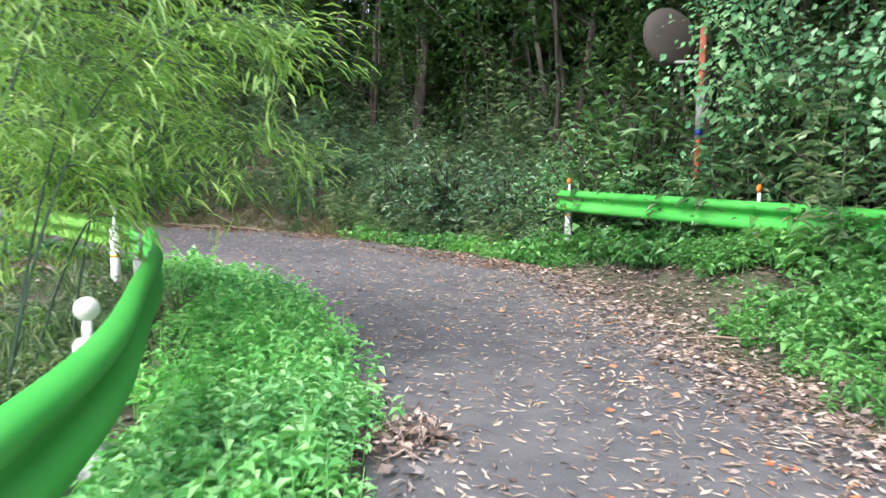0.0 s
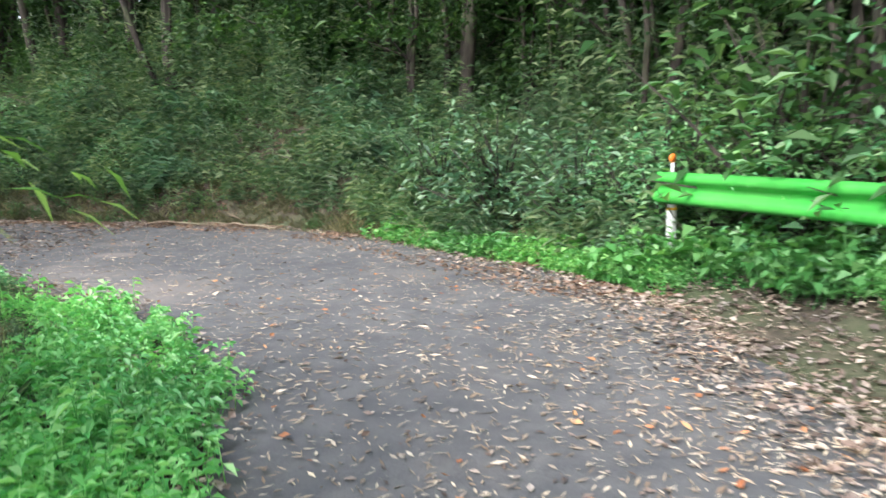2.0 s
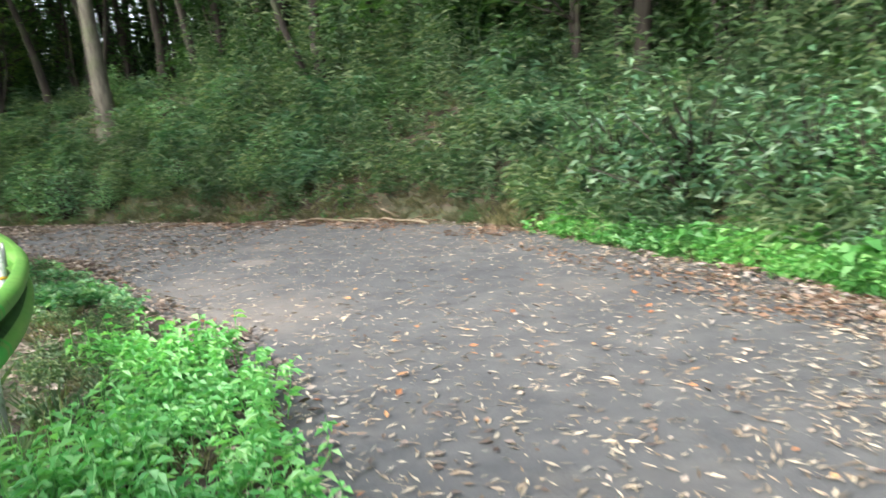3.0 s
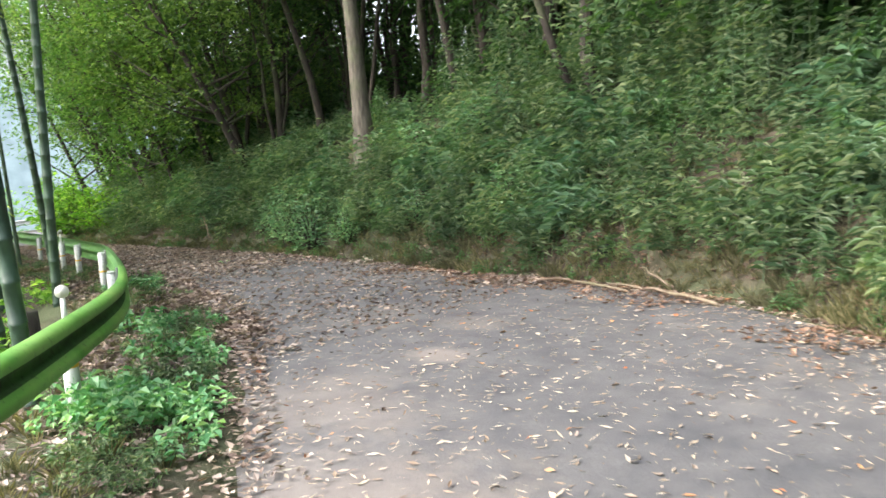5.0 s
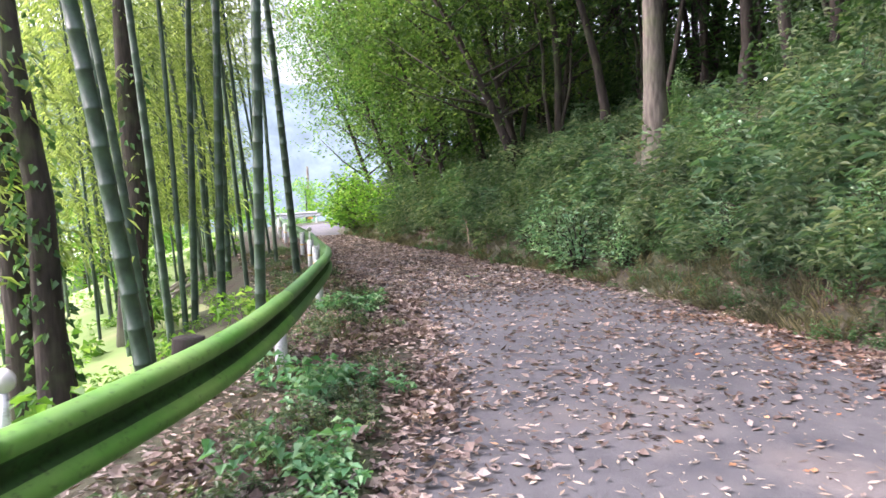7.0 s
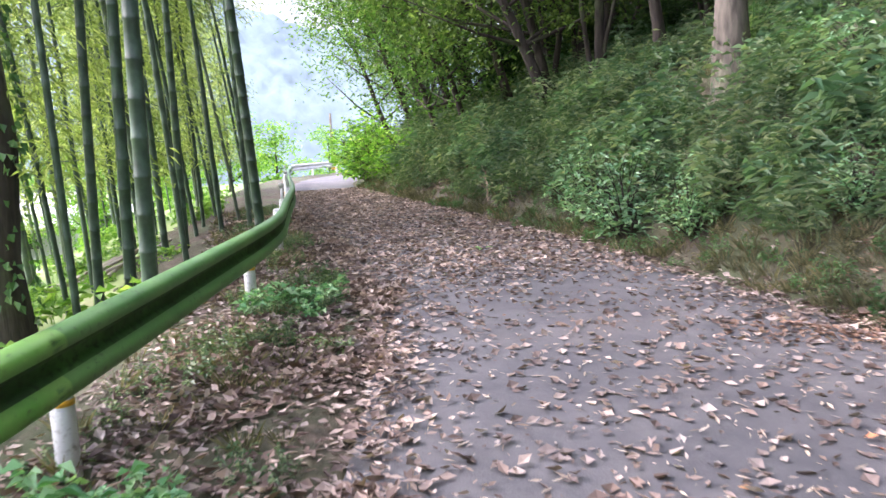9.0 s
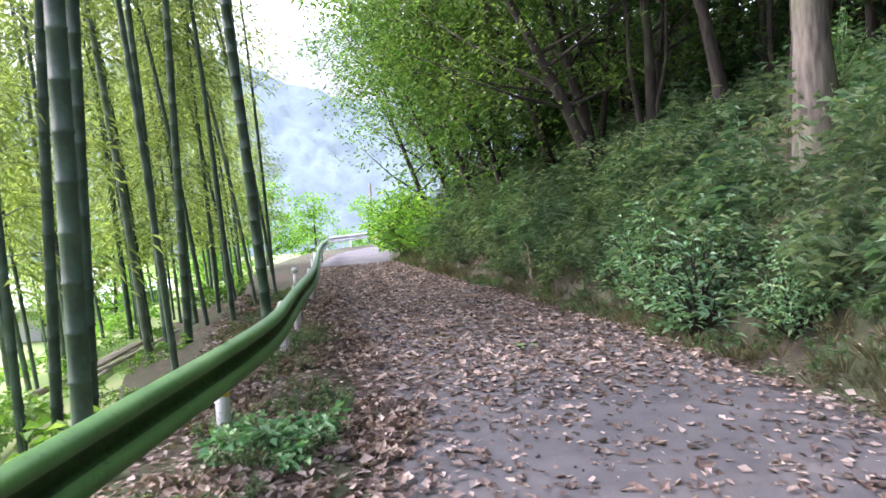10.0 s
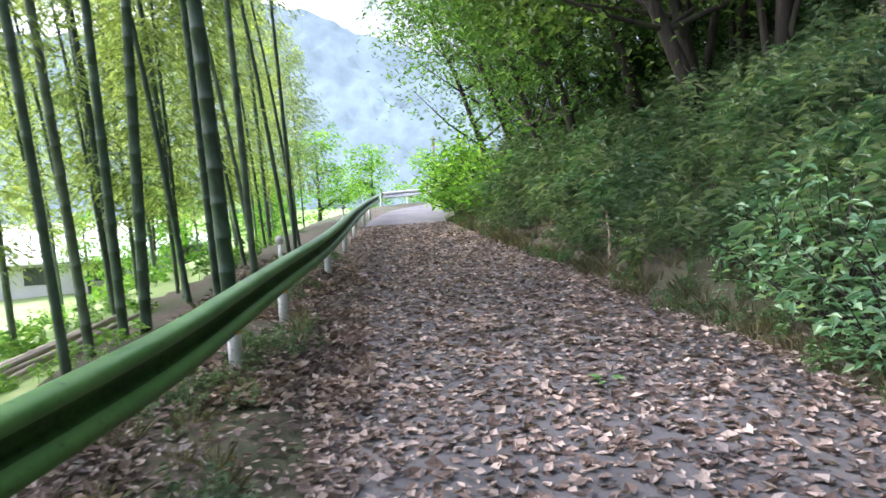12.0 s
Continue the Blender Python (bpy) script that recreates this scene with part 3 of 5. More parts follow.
def weed_variant(rng, radius=0.28, height=0.3, n=99, leaf=(0.05, 0.1), ratio=0.42):
    """Low soft weeds: tiers of pointed leaves on short stalks."""
    pieces = []
    for _ in range(9):
        a, r = rng.uniform(0, 6.28), radius * math.sqrt(rng.uniform())
        h = height * rng.uniform(0.5, 1.1)
        b = np.array([r * math.cos(a), r * math.sin(a), 0.0])
        top = b + np.array([*rng.normal(0, 0.05, 2), h])
        pieces.append(tube([b, top], [0.004, 0.002], 3, False))
        m = n // 9
        k = rng.uniform(0.3, 1.0, m)[:, None]
        ang = rng.uniform(0, 6.28, m)
        along = np.stack([np.cos(ang), np.sin(ang), rng.normal(0.15, 0.25, m)], 1)
        face = np.stack([rng.normal(0, 0.25, m), rng.normal(0, 0.25, m), np.ones(m)], 1)
        L = rng.uniform(*leaf, m)
        pieces.append(leaves(b + (top - b) * k, along, face, L, L * ratio, 0.3))
    return joined(pieces)


def tuft_variant(rng, n=36, height=0.5):
    """A tuft of narrow grass blades, some bent over."""
    a = rng.uniform(0, 6.28, n)
    base = np.stack([np.cos(a), np.sin(a), np.zeros(n)], 1) * rng.uniform(0, 0.12, n)[:, None]
    along = np.stack([np.cos(a) * rng.uniform(0.1, 0.8, n), np.sin(a) * rng.uniform(0.1, 0.8, n), np.ones(n)], 1)
    face = np.stack([np.cos(a), np.sin(a), np.full(n, 0.3)], 1)
    return leaves(base, along, face, rng.uniform(0.5, 1.1, n) * height, rng.uniform(0.009, 0.02, n), 0.25)


def stuff(name, arrays, mat, label, category):
    ob = new(name, mesh_from(name, *arrays, mat))
    return tagged(ob, label, category, kind="stuff")


rng = np.random.default_rng(11)
SASA = [sasa_variant(rng) for _ in range(5)]
SHRUBS = [shrub_variant(rng) for _ in range(4)]
FANS = [sasa_variant(rng, 7, 0.4, 0.75, 20, (0.2, 0.36), (0.035, 0.06)) for _ in range(5)]
THICKET = [shrub_variant(rng, n_twigs=46, radius=1.25, height=2.7, leaf=(0.13, 0.24), ratio=0.38, per=19, spray=0.09) for _ in range(4)]
CANES = [sasa_variant(rng, 12, 0.7, 2.4, 26) for _ in range(4)]
WEEDS = [weed_variant(rng) for _ in range(5)]
BROAD = [weed_variant(rng, 0.3, 0.36, 63, (0.09, 0.16), 0.6) for _ in range(4)]
TUFTS = [tuft_variant(rng) for _ in range(4)]


def thin(p, share):
    return rng.uniform(size=len(p)) < share


# the steep bank round the bend
def upper_bank(p, dr):
    """Past the tall pale tree the plants thin out up the slope and leave dark leafy soil."""
    return (dr < 2.3 + 0.5 * waves(p[:, 0], p[:, 1], 1.4)) | (p[:, 0] > -12) | thin(p, 0.25)


p = spread(rng, 6800, -34, 3, 12.5, 28, lambda p, dl, dr: (dr > 0.35) & (dr < 4.6) & thin(p, 0.62 + 0.08 * dr) & (waves(p[:, 0], p[:, 1], 1.9) > -0.5) & upper_bank(p, dr))
stuff("undergrowth", scattered(SASA, on_ground(p, rng, 0.5, 1.1), rng), M_SASA, "dwarf bamboo grass covering the steep bank", "undergrowth")
p = spread(rng, 5200, -34, 3, 12.5, 28, lambda p, dl, dr: (dr > 0.7) & (dr < 6) & (waves(p[:, 0] + 3, p[:, 1] - 5, 1.35) > 0.12) & upper_bank(p, dr))
stuff("undergrowth", scattered(FANS, on_ground(p, rng, 0.55, 1.15), rng), M_FERN, "clumps of broad drooping bamboo grass on the bank", "undergrowth")
p = spread(rng, 16000, -34, 1, 13, 26, lambda p, dl, dr: (dr > 0.02) & (dr < 4.5) & thin(p, 1.0 - 0.17 * dr) & upper_bank(p, dr))
stuff("dry_grass", scattered(TUFTS, on_ground(p, rng, 0.3, 0.8), rng), M_DRY, "dry yellowish grass hanging on the foot of the bank", "grass")
p = spread(rng, 3200, -13, 1.5, 12, 20, lambda p, dl, dr: (dr > 0.05) & (dr < 1.0) & thin(p, 0.9))
stuff("dry_grass", scattered(TUFTS + WEEDS, on_ground(p, rng, 0.3, 0.65), rng), M_DRY, "withered grass and weeds along the foot of the bend", "grass")
p = spread(rng, 1150, -44, 9, 0, 36, lambda p, dl, dr: (dr > 1.6) & (dr < 9) & thin(p, 0.4))
stuff("undergrowth", scattered(SHRUBS, on_ground(p, rng, 0.6, 1.4), rng), M_SHRUB, "dense dark green shrubs under the trees", "undergrowth")
p = spread(rng, 900, -46, 13, -2, 40, lambda p, dl, dr: (dr > 3.0) & (dr < 13) & thin(p, 0.45) & ((p[:, 0] > -17) | thin(p, 0.3)))
stuff("thicket", scattered(THICKET, on_ground(p, rng, 0.7, 1.5), rng), M_CANOPY, "tall dark thicket rising behind the bank", "thicket")
p = spread(rng, 900, -13, 9, 4, 30, lambda p, dl, dr: (dr > 2.0) & (dr < 8) & thin(p, 0.5))
stuff("thicket", scattered(CANES, on_ground(p, rng, 0.7, 1.25), rng), M_SASA, "tall arching canes of dwarf bamboo", "thicket")
p = spread(rng, 2700, -2, 7, 0, 18, lambda p, dl, dr: (dr > 0.05) & (dr < 2.4) & (waves(p[:, 0], p[:, 1], 2.2) > -0.25 + 0.5 * (dr < 1.0)))
stuff("weeds", scattered(WEEDS + BROAD, on_ground(p, rng, 0.5, 1.05), rng), M_SHOULDER, "low green weeds along the shoulder", "weeds")
p = spread(rng, 5000, -36, -1, 13, 26, lambda p, dl, dr: (dr > 0.0) & (dr < 1.3) & (waves(p[:, 0], p[:, 1], 1.3) > -0.3) & thin(p, 0.9))
stuff("weeds", scattered(WEEDS, on_ground(p, rng, 0.4, 0.9), rng), M_SHRUB, "weeds at the foot of the bank", "weeds")


p = spread(rng, 480, 2.3, 5.6, 2.2, 7.4, lambda p, dl, dr: (dr > 0.4) & (dr < 2.6) & (waves(p[:, 0], p[:, 1], 2.4) > -0.15))
stuff("weeds", scattered(WEEDS + BROAD, on_ground(p, rng, 0.5, 1.0), rng), M_SHOULDER, "green weeds below the guard rail", "weeds")
p = spread(rng, 2600, -2, 3, 10, 16, lambda p, dl, dr: (dr > 0.03) & (dr < 0.75) & (p[:, 1] > 11.7 + 0.3 * waves(p[:, 0], p[:, 1], 3.0)))
stuff("weeds", scattered(WEEDS + BROAD, on_ground(p, rng, 0.45, 0.95), rng), M_BED, "bright green bed of weeds between the road and the bushes", "weeds")
k = rng.uniform(0, 1, 330)
p = np.stack([np.interp(k, (0, 0.35, 0.6, 1), (1.7, 3.6, 4.45, 5.1)), np.interp(k, (0, 0.35, 0.6, 1), (12.5, 8.8, 6.6, 4.0))], 1) + rng.normal(0, 0.2, (330, 2)) + [0.12, 0.05]
p = np.concatenate([p[-offset(RIGHT, p) > 1.0], rng.normal((1.75, 12.0), 0.16, (14, 2))])
stuff("weeds", scattered(BROAD + WEEDS, on_ground(p, rng, 0.8, 1.55), rng), M_SHOULDER, "rank green weeds standing round the rail posts", "weeds")
p = spread(rng, 800, -7, -1, 1, 9, lambda p, dl, dr: (dl > 1.15) & (dl < 5) & thin(p, 0.7))
stuff("weeds", scattered(WEEDS + TUFTS, on_ground(p, rng, 0.6, 1.2), rng), M_SASA, "rough weeds and grass behind the guard rail", "weeds")


# the left verge: a thick mat by the start, then thinner clumps
def verge_keep(p, dl, dr):
    mat = (p[:, 1] > 1) & (p[:, 1] < 8.8) & (p[:, 0] > -4) & (dl > 0.06) & (dl < 1.15) & thin(p, 1.0 - 0.5 * (p[:, 1] > 8))
    return mat | ((p[:, 1] >= 8.8) & (p[:, 1] < 9.9) & (dl > 0.06) & (dl < 0.75))


def patch_keep(p, dl, dr):
    return (p[:, 1] >= 9) & (dl > 0.25) & (dl < 1.5) & (waves(p[:, 0], p[:, 1], 2.6) > 0.0) & thin(p, 0.5)


p = spread(rng, 17000, -24, 0.5, 1, 19, verge_keep)
stuff("weeds", scattered(WEEDS, on_ground(p, rng, 0.65, 1.2), rng), M_WEED, "thick mat of soft green weeds on the verge", "weeds")
p = spread(rng, 14000, -26, -1, 8, 19, patch_keep)
stuff("weeds", scattered(WEEDS, on_ground(p, rng, 0.3, 0.75), rng), M_SASA, "dull green weeds among dead leaves on the verge", "weeds")
p = spread(rng, 3000, -26, -1, 8, 19, lambda p, dl, dr: (dl > 0.3) & (dl < 1.8) & thin(p, 0.6))
stuff("dry_grass", scattered(TUFTS, on_ground(p, rng, 0.25, 0.6), rng), M_DRY, "short dry grass by the guard rail", "grass")
p = np.concatenate([rng.normal((-6.35, 11.55), (0.42, 0.3), (26, 2)), rng.normal((-7.6, 12.75), (0.25, 0.2), (9, 2)), rng.normal((-13.0, 15.0), (0.3, 0.2), (9, 2)), rng.normal((-9.3, 13.4), (0.3, 0.25), (8, 2))])
p = p[offset(LEFT, p) > 0.2]
stuff("weeds", scattered(BROAD, on_ground(p, rng, 0.5, 0.9), rng), M_CREEPER, "pale broad-leaved weeds beside the guard rail", "weeds")
p = spread(rng, 1200, -34, 0, -2, 20, lambda p, dl, dr: (dl > 1.9) & (dl < 9) & (waves(p[:, 0], p[:, 1], 1.2) > 0.0))
stuff("weeds", scattered(WEEDS + BROAD, on_ground(p, rng, 0.7, 1.5), rng), M_FIELD, "sunlit weeds under the bamboo", "weeds")


def shrub(label, x, y, size, green, **k):
    root = tagged(new("shrub"), label, "shrub")
    r = np.random.default_rng(int(abs(x * 100 + y * 7)))
    twigs, blades = shrub_pieces(r, **k)
    part_mesh("branchwork", mesh_from("branchwork", *twigs, M_BARK_DARK), root)
    part_mesh("foliage", mesh_from("foliage", *blades, green), root)
    root.matrix_basis = pose(x, y, hz(x, y) - 0.05, 0, 0, r.uniform(0, 360)) @ Matrix.Scale(size, 4)
    return root


for x, y, z in ((1.2, 13.9, 1.6), (0.1, 15.1, 1.9), (-0.9, 16.4, 1.9), (2.6, 12.2, 1.4), (3.7, 10.9, 1.5), (4.1, 9.9, 2.2), (3.2, 11.6, 2.6), (4.9, 8.9, 2.3)):
    shrub("green leafy shrub beside the end of the guard rail", x, y, z, M_FERN if y > 13.3 else M_SHRUB, n_twigs=50, per=16, leaf=(0.07, 0.14), ratio=0.36)
shrub("low green bush growing round the end post of the rail", 1.62, 12.25, 0.62, M_FERN, n_twigs=40, per=16, leaf=(0.09, 0.17), ratio=0.36)
for x, y, z in ((3.75, 10.1, 1.5), (3.1, 11.3, 1.5), (2.3, 12.7, 1.6), (1.7, 13.3, 1.3), (4.5, 9.2, 1.7), (5.0, 8.0, 1.9)):
    shrub("pale green leafy shrub behind the guard rail", x, y, z, M_CREEPER, n_twigs=54, per=20, radius=0.55, height=1.25, leaf=(0.06, 0.12), ratio=0.36)
for x, y, z in ((-14.8, 20.1, 1.3), (-15.8, 20.35, 1.25), (-16.8, 20.6, 1.0), (-13.4, 20.0, 0.9), (-17.3, 20.9, 0.7), (-11.2, 20.0, 0.8), (-8.6, 19.6, 0.9), (-12.3, 21.6, 1.2), (-10.0, 21.2, 1.2)):
    shrub("bluish green shrub leaning out from the bank", x, y, z, M_BLUISH, n_twigs=50, per=16, leaf=(0.07, 0.13), ratio=0.4)
for x, y, z in ((-29.5, 22.3, 1.6), (-31.5, 22.5, 1.9), (-33.5, 22.75, 2.2), (-35.7, 23.1, 2.4), (-38.0, 23.8, 2.5), (-40.3, 24.8, 2.6), (-42.4, 26.2, 2.6)):
    shrub("bright yellow-green shrub overhanging the road edge", x, y, z, M_LIME, n_twigs=60, per=18, leaf=(0.08, 0.14))


# ---- fallen leaves ----
def litter(rng, p, L0, L1, ratio, lift=0.004, curl=1.0):
    n = len(p)
    dl, dr = offset(LEFT, p), -offset(RIGHT, p)
    road = (dl < 0) & (dr < 0)
    z = np.where(road, road_height(p[:, 0]) + 0.03 + 0.012 * waves(p[:, 0], p[:, 1], 1.1), ground_height(p) + 0.01) + lift
    a = rng.uniform(0, 6.28, n)
    along = np.stack([np.cos(a), np.sin(a), rng.normal(0.04, 0.07 * curl, n)], 1)
    face = np.stack([rng.normal(0, 0.18 * curl, n), rng.normal(0, 0.18 * curl, n), np.ones(n)], 1)
    L = rng.uniform(L0, L1, n)
    return leaves(np.column_stack([p, z + rng.uniform(0, 0.012, n)]), along, face, L, L * ratio * rng.uniform(0.5, 1.5, n), rng.uniform(-0.05, 0.05, n)[:, None], 0.07 * curl, True)


def road_density(p, dl, dr):
    """Leaves gather on the right by the start, along both edges, and all over past the bend."""
    u = np.clip(-dl / np.maximum(-dl - dr, 0.1), 0, 1)
    start = step(8.5, 13, p[:, 1])
    first = 0.42 + 0.58 * step(0.45, 0.8, u) * (waves(p[:, 0], p[:, 1], 1.6) > -0.4)
    bend = 0.21 + 0.5 * step(0.8, 1.0, u) + 0.45 * step(0.15, 0.0, u)
    late = 0.16 + 0.84 * step(12, 16.5, -p[:, 0] + 1.2 * waves(p[:, 0], p[:, 1], 1.2) + 2.5 * step(0.22, 0.03, u) + 1.5 * step(0.75, 1.0, u))
    past = step(7, 11, -p[:, 0])
    return (first * (1 - start) + bend * start) * (1 - past) + np.maximum(bend, late) * past


def on_road(p, dl, dr):
    return (dl < 0.1) & (dr < 0.25) & (rng.uniform(size=len(p)) < road_density(p, dl, dr))


p = spread(rng, 140000, -12, 4, 0, 20, lambda p, dl, dr: on_road(p, dl, dr) & thin(p, 0.9 - 0.6 * step(5, 11, -p[:, 0])))
stuff("fallen_leaves", litter(rng, p, 0.03, 0.1, 0.2, 0.004, 1.5), M_STRAW, "pale dry bamboo leaves strewn on the asphalt", "fallen leaves")
p = spread(rng, 40000, -12, 4, 0, 20, lambda p, dl, dr: on_road(p, dl, dr) & thin(p, 0.6))
stuff("fallen_leaves", litter(rng, p, 0.025, 0.08, 0.42, 0.006, 2.0), M_LITTER, "small brown dead leaves on the road", "fallen leaves")
p = np.concatenate([spread(rng, 135000, -34, -7, 12, 24, lambda p, dl, dr: on_road(p, dl, dr))])
stuff("fallen_leaves", litter(rng, p, 0.03, 0.11, 0.6, 0.008, 2.2), M_LITTER, "brown curled dead leaves on the road", "fallen leaves")
p = spread(rng, 2600, -9, 4, 0, 19, on_road)
stuff("fallen_leaves", litter(rng, p, 0.04, 0.09, 0.5, 0.006, 1.8), M_RED_LEAF, "scattered orange autumn leaves on the road", "fallen leaves")
p = spread(rng, 130000, -26, 0, 0, 20, lambda p, dl, dr: (dl > -0.25) & (dl < 1.9) & ((p[:, 1] > 9.5) | thin(p, 0.4)))
p = np.concatenate([p, spread(rng, 44000, -30, 4, 0, 24, lambda p, dl, dr: (dr > -0.3) & (dr < 1.5))])
p = np.concatenate([p, spread(rng, 16000, -1, 5, 1, 14, lambda p, dl, dr: (dr > -0.6) & (dr < 1.6))])
heaps = spread(rng, 60000, -24, -7, 11, 18, lambda p, dl, dr: (dl > -0.3 + 0.25 * waves(p[:, 0], p[:, 1], 3.3)) & (dl < 1.5) & (waves(p[:, 0], p[:, 1], 2.1) > -0.15) & thin(p, 0.45 + 0.55 * step(9, 13, -p[:, 0])))
stuff("fallen_leaves", litter(rng, heaps, 0.05, 0.12, 0.55, 0.03, 4.0), M_LITTER, "drifts of curled brown leaves against the guard rail", "fallen leaves")
stuff("fallen_leaves", litter(rng, p, 0.04, 0.105, 0.5, 0.01, 2.2), M_LITTER, "dead leaves lying on the verges", "fallen leaves")
p = spread(rng, 60000, -11, 2, 11, 20, lambda p, dl, dr: (dr > -1.1) & (dr < 1.3) & ((waves(p[:, 0], p[:, 1], 1.9) > -0.2) | (dr > 0)) & thin(p, 0.25 + 0.6 * step(-1.1, -0.1, dr)))
stuff("fallen_leaves", litter(rng, p, 0.03, 0.1, 0.5, 0.008, 2.4), M_BROWN_LEAF, "reddish brown leaves swept to the edge of the bend", "fallen leaves")
p = spread(rng, 9000, -1, 5, 1, 14, lambda p, dl, dr: (dr > -0.6) & (dr < 1.4))
stuff("fallen_leaves", litter(rng, p, 0.03, 0.085, 0.2), M_STRAW, "pale dry bamboo leaves heaped on the shoulder", "fallen leaves")


# ---- trees ----
def grown(rng, height, radius, lean, limbs, fork=0.4, sides=9, stems=1, wobble=0.05):
    """Trunk and limbs of a tree: arrays, and the ends of its limbs."""
    n = 9
    k = np.linspace(0, 1, n)
    wob = np.cumsum(rng.normal(0, wobble * height / n, (n, 2)), 0)
    p = np.column_stack([lean[0] * k ** 1.3 * height + wob[:, 0], lean[1] * k ** 1.3 * height + wob[:, 1], k * height - 0.3])
    r = radius * (1 - 0.75 * k) * (1 + 0.5 * np.exp(-k * 14))
    pieces, ends = [tube(p, r, sides)], [p[-1]]
    for _ in range(stems - 1):
        d = rng.normal(0, 0.16, 2)
        q = p + np.column_stack([d[0] * k * height, d[1] * k * height, 0 * k]) + rng.normal(0, 0.04, (n, 3)) + [*(d * 0.8), 0]
        pieces.append(tube(q, r * rng.uniform(0.5, 0.85), 7))
        ends += [q[-1], q[-2], q[-3]]
    for _ in range(limbs):
        t = rng.uniform(fork, 0.95)
        i = t * (n - 1)
        b = np.array([np.interp(i, np.arange(n), p[:, c]) for c in range(3)])
        a = rng.uniform(0, 6.28)
        L = height * rng.uniform(0.16, 0.34) * (1.2 - 0.5 * t)
        d = np.array([math.cos(a), math.sin(a), rng.uniform(0.15, 0.9)])
        q = np.array([b, b + d * L * 0.5 + rng.normal(0, 0.1, 3), b + d * L + np.array([0, 0, 0.1 * L])])
        rr = radius * (1 - 0.75 * t) * 0.5
        pieces.append(tube(q, [rr, rr * 0.6, rr * 0.2], 5))
        ends += [q[1], q[2], q[2] + rng.normal(0, 0.3, 3)]
    return joined(pieces), np.array(ends)


def crown(rng, ends, size, count, leaf, ratio=0.5):
    """Leaves in uneven clusters round the ends of the limbs."""
    out = []
    for e in ends:
        for _ in range(3):
            c = e + rng.normal(0, size * 0.45, 3) * [1, 1, 0.7]
            n = int(count / len(ends) / 3)
            q = c + rng.normal(0, size * 0.28, (n, 3)) * [1, 1, 0.45]
            a = rng.uniform(0, 6.28, n)
            along = np.stack([np.cos(a), np.sin(a), rng.normal(-0.2, 0.3, n)], 1)
            face = np.stack([rng.normal(0, 0.5, n), rng.normal(0, 0.5, n), np.ones(n)], 1)
            L = rng.uniform(leaf * 0.7, leaf * 1.3, n)
            out.append(leaves(q, along, face, L, L * ratio, 0.2))
    return joined(out)


def tree(rng, label, height, radius, lean, limbs, fork, size, count, leaf, bark, green, ratio=0.5, stems=1, wobble=0.05):
    root = tagged(new("tree"), label, "tree")
    wood, ends = grown(rng, height, radius, lean, limbs, fork, 9, stems, wobble)
    part_mesh("trunk", mesh_from("trunk", *wood, bark, True), root)
    part_mesh("crown", mesh_from("crown", *crown(rng, ends, size, count, leaf, ratio), green), root)
    return root


def stand(ob, x, y, turn, scale=1.0, sink=0.0):
    m = pose(x, y, hz(x, y) - sink, 0, 0, turn) @ Matrix.Scale(scale, 4)
    ob.matrix_basis = m
    return ob


def again(ob, x, y, turn, scale=1.0):
    c = copy_thing(ob, Matrix())
    c.matrix_basis = pose(x, y, hz(x, y), 0, 0, turn) @ Matrix.Scale(scale, 4)
    return c


rng = np.random.default_rng(21)
FOREST = [tree(rng, "slender dark-trunked tree on the wooded bank", h, r, l, n, f, s, c, 0.24, M_BARK_DARK, M_CANOPY, stems=3)
          for h, r, l, n, f, s, c in ((10, 0.12, (0.05, 0.02), 10, 0.34, 1.3, 2300), (12, 0.15, (-0.08, 0.05), 11, 0.4, 1.5, 2500),
                                      (8, 0.09, (0.12, -0.06), 10, 0.25, 1.2, 2000), (9, 0.11, (-0.02, -0.1), 10, 0.32, 1.3, 2200))]
spots = spread(rng, 1400, -46, 14, 2, 44, lambda p, dl, dr: (dr > 3.0) & (dr < 13))
placed = [(-3.0, 21.5), (-0.8, 20.2), (1.4, 18.6), (3.2, 17.2), (5.0, 15.6), (6.2, 13.4), (0.6, 23.0), (3.0, 21.0), (5.4, 19.0), (-5.2, 22.8), (7.4, 16.2), (7.2, 10.8)]
for x, y in spots:
    if all((x - a) ** 2 + (y - b) ** 2 > 1.6 ** 2 for a, b in placed) and (x + 15.25) ** 2 + (y - 22.5) ** 2 > 3:
        placed.append((x, y))
for i, (x, y) in enumerate(placed[:125]):
    if i < 4:
        stand(tagged(FOREST[i], group="trees of the wood"), x, y, rng.uniform(0, 360))
    else:
        again(FOREST[i % 4], x, y, rng.uniform(0, 360), rng.uniform(0.75, 1.2))

stand(tree(rng, "tall pale-barked tree standing on the bank", 13, 0.235, (-0.02, -0.03), 10, 0.5, 1.6, 3000, 0.16, M_BARK_PALE, M_CANOPY, wobble=0.012), -15.25, 22.5, 0)
# added trees: high crowns, mostly out of view, that shade the bank below
for x, y, h in ((-12.6, 23.6, 10), (-9.8, 23.3, 9.5), (-7.2, 22.9, 10), (-4.4, 22.4, 9.5), (-17.2, 24.6, 10), (-19.0, 24.2, 9.5)):
    stand(tree(rng, "tall dark tree reaching out over the bank, added to shade it", h, 0.13, (0.0, -0.3), 16, 0.5, 1.5, 5600, 0.17, M_BARK_DARK, M_CANOPY), x, y, 0)
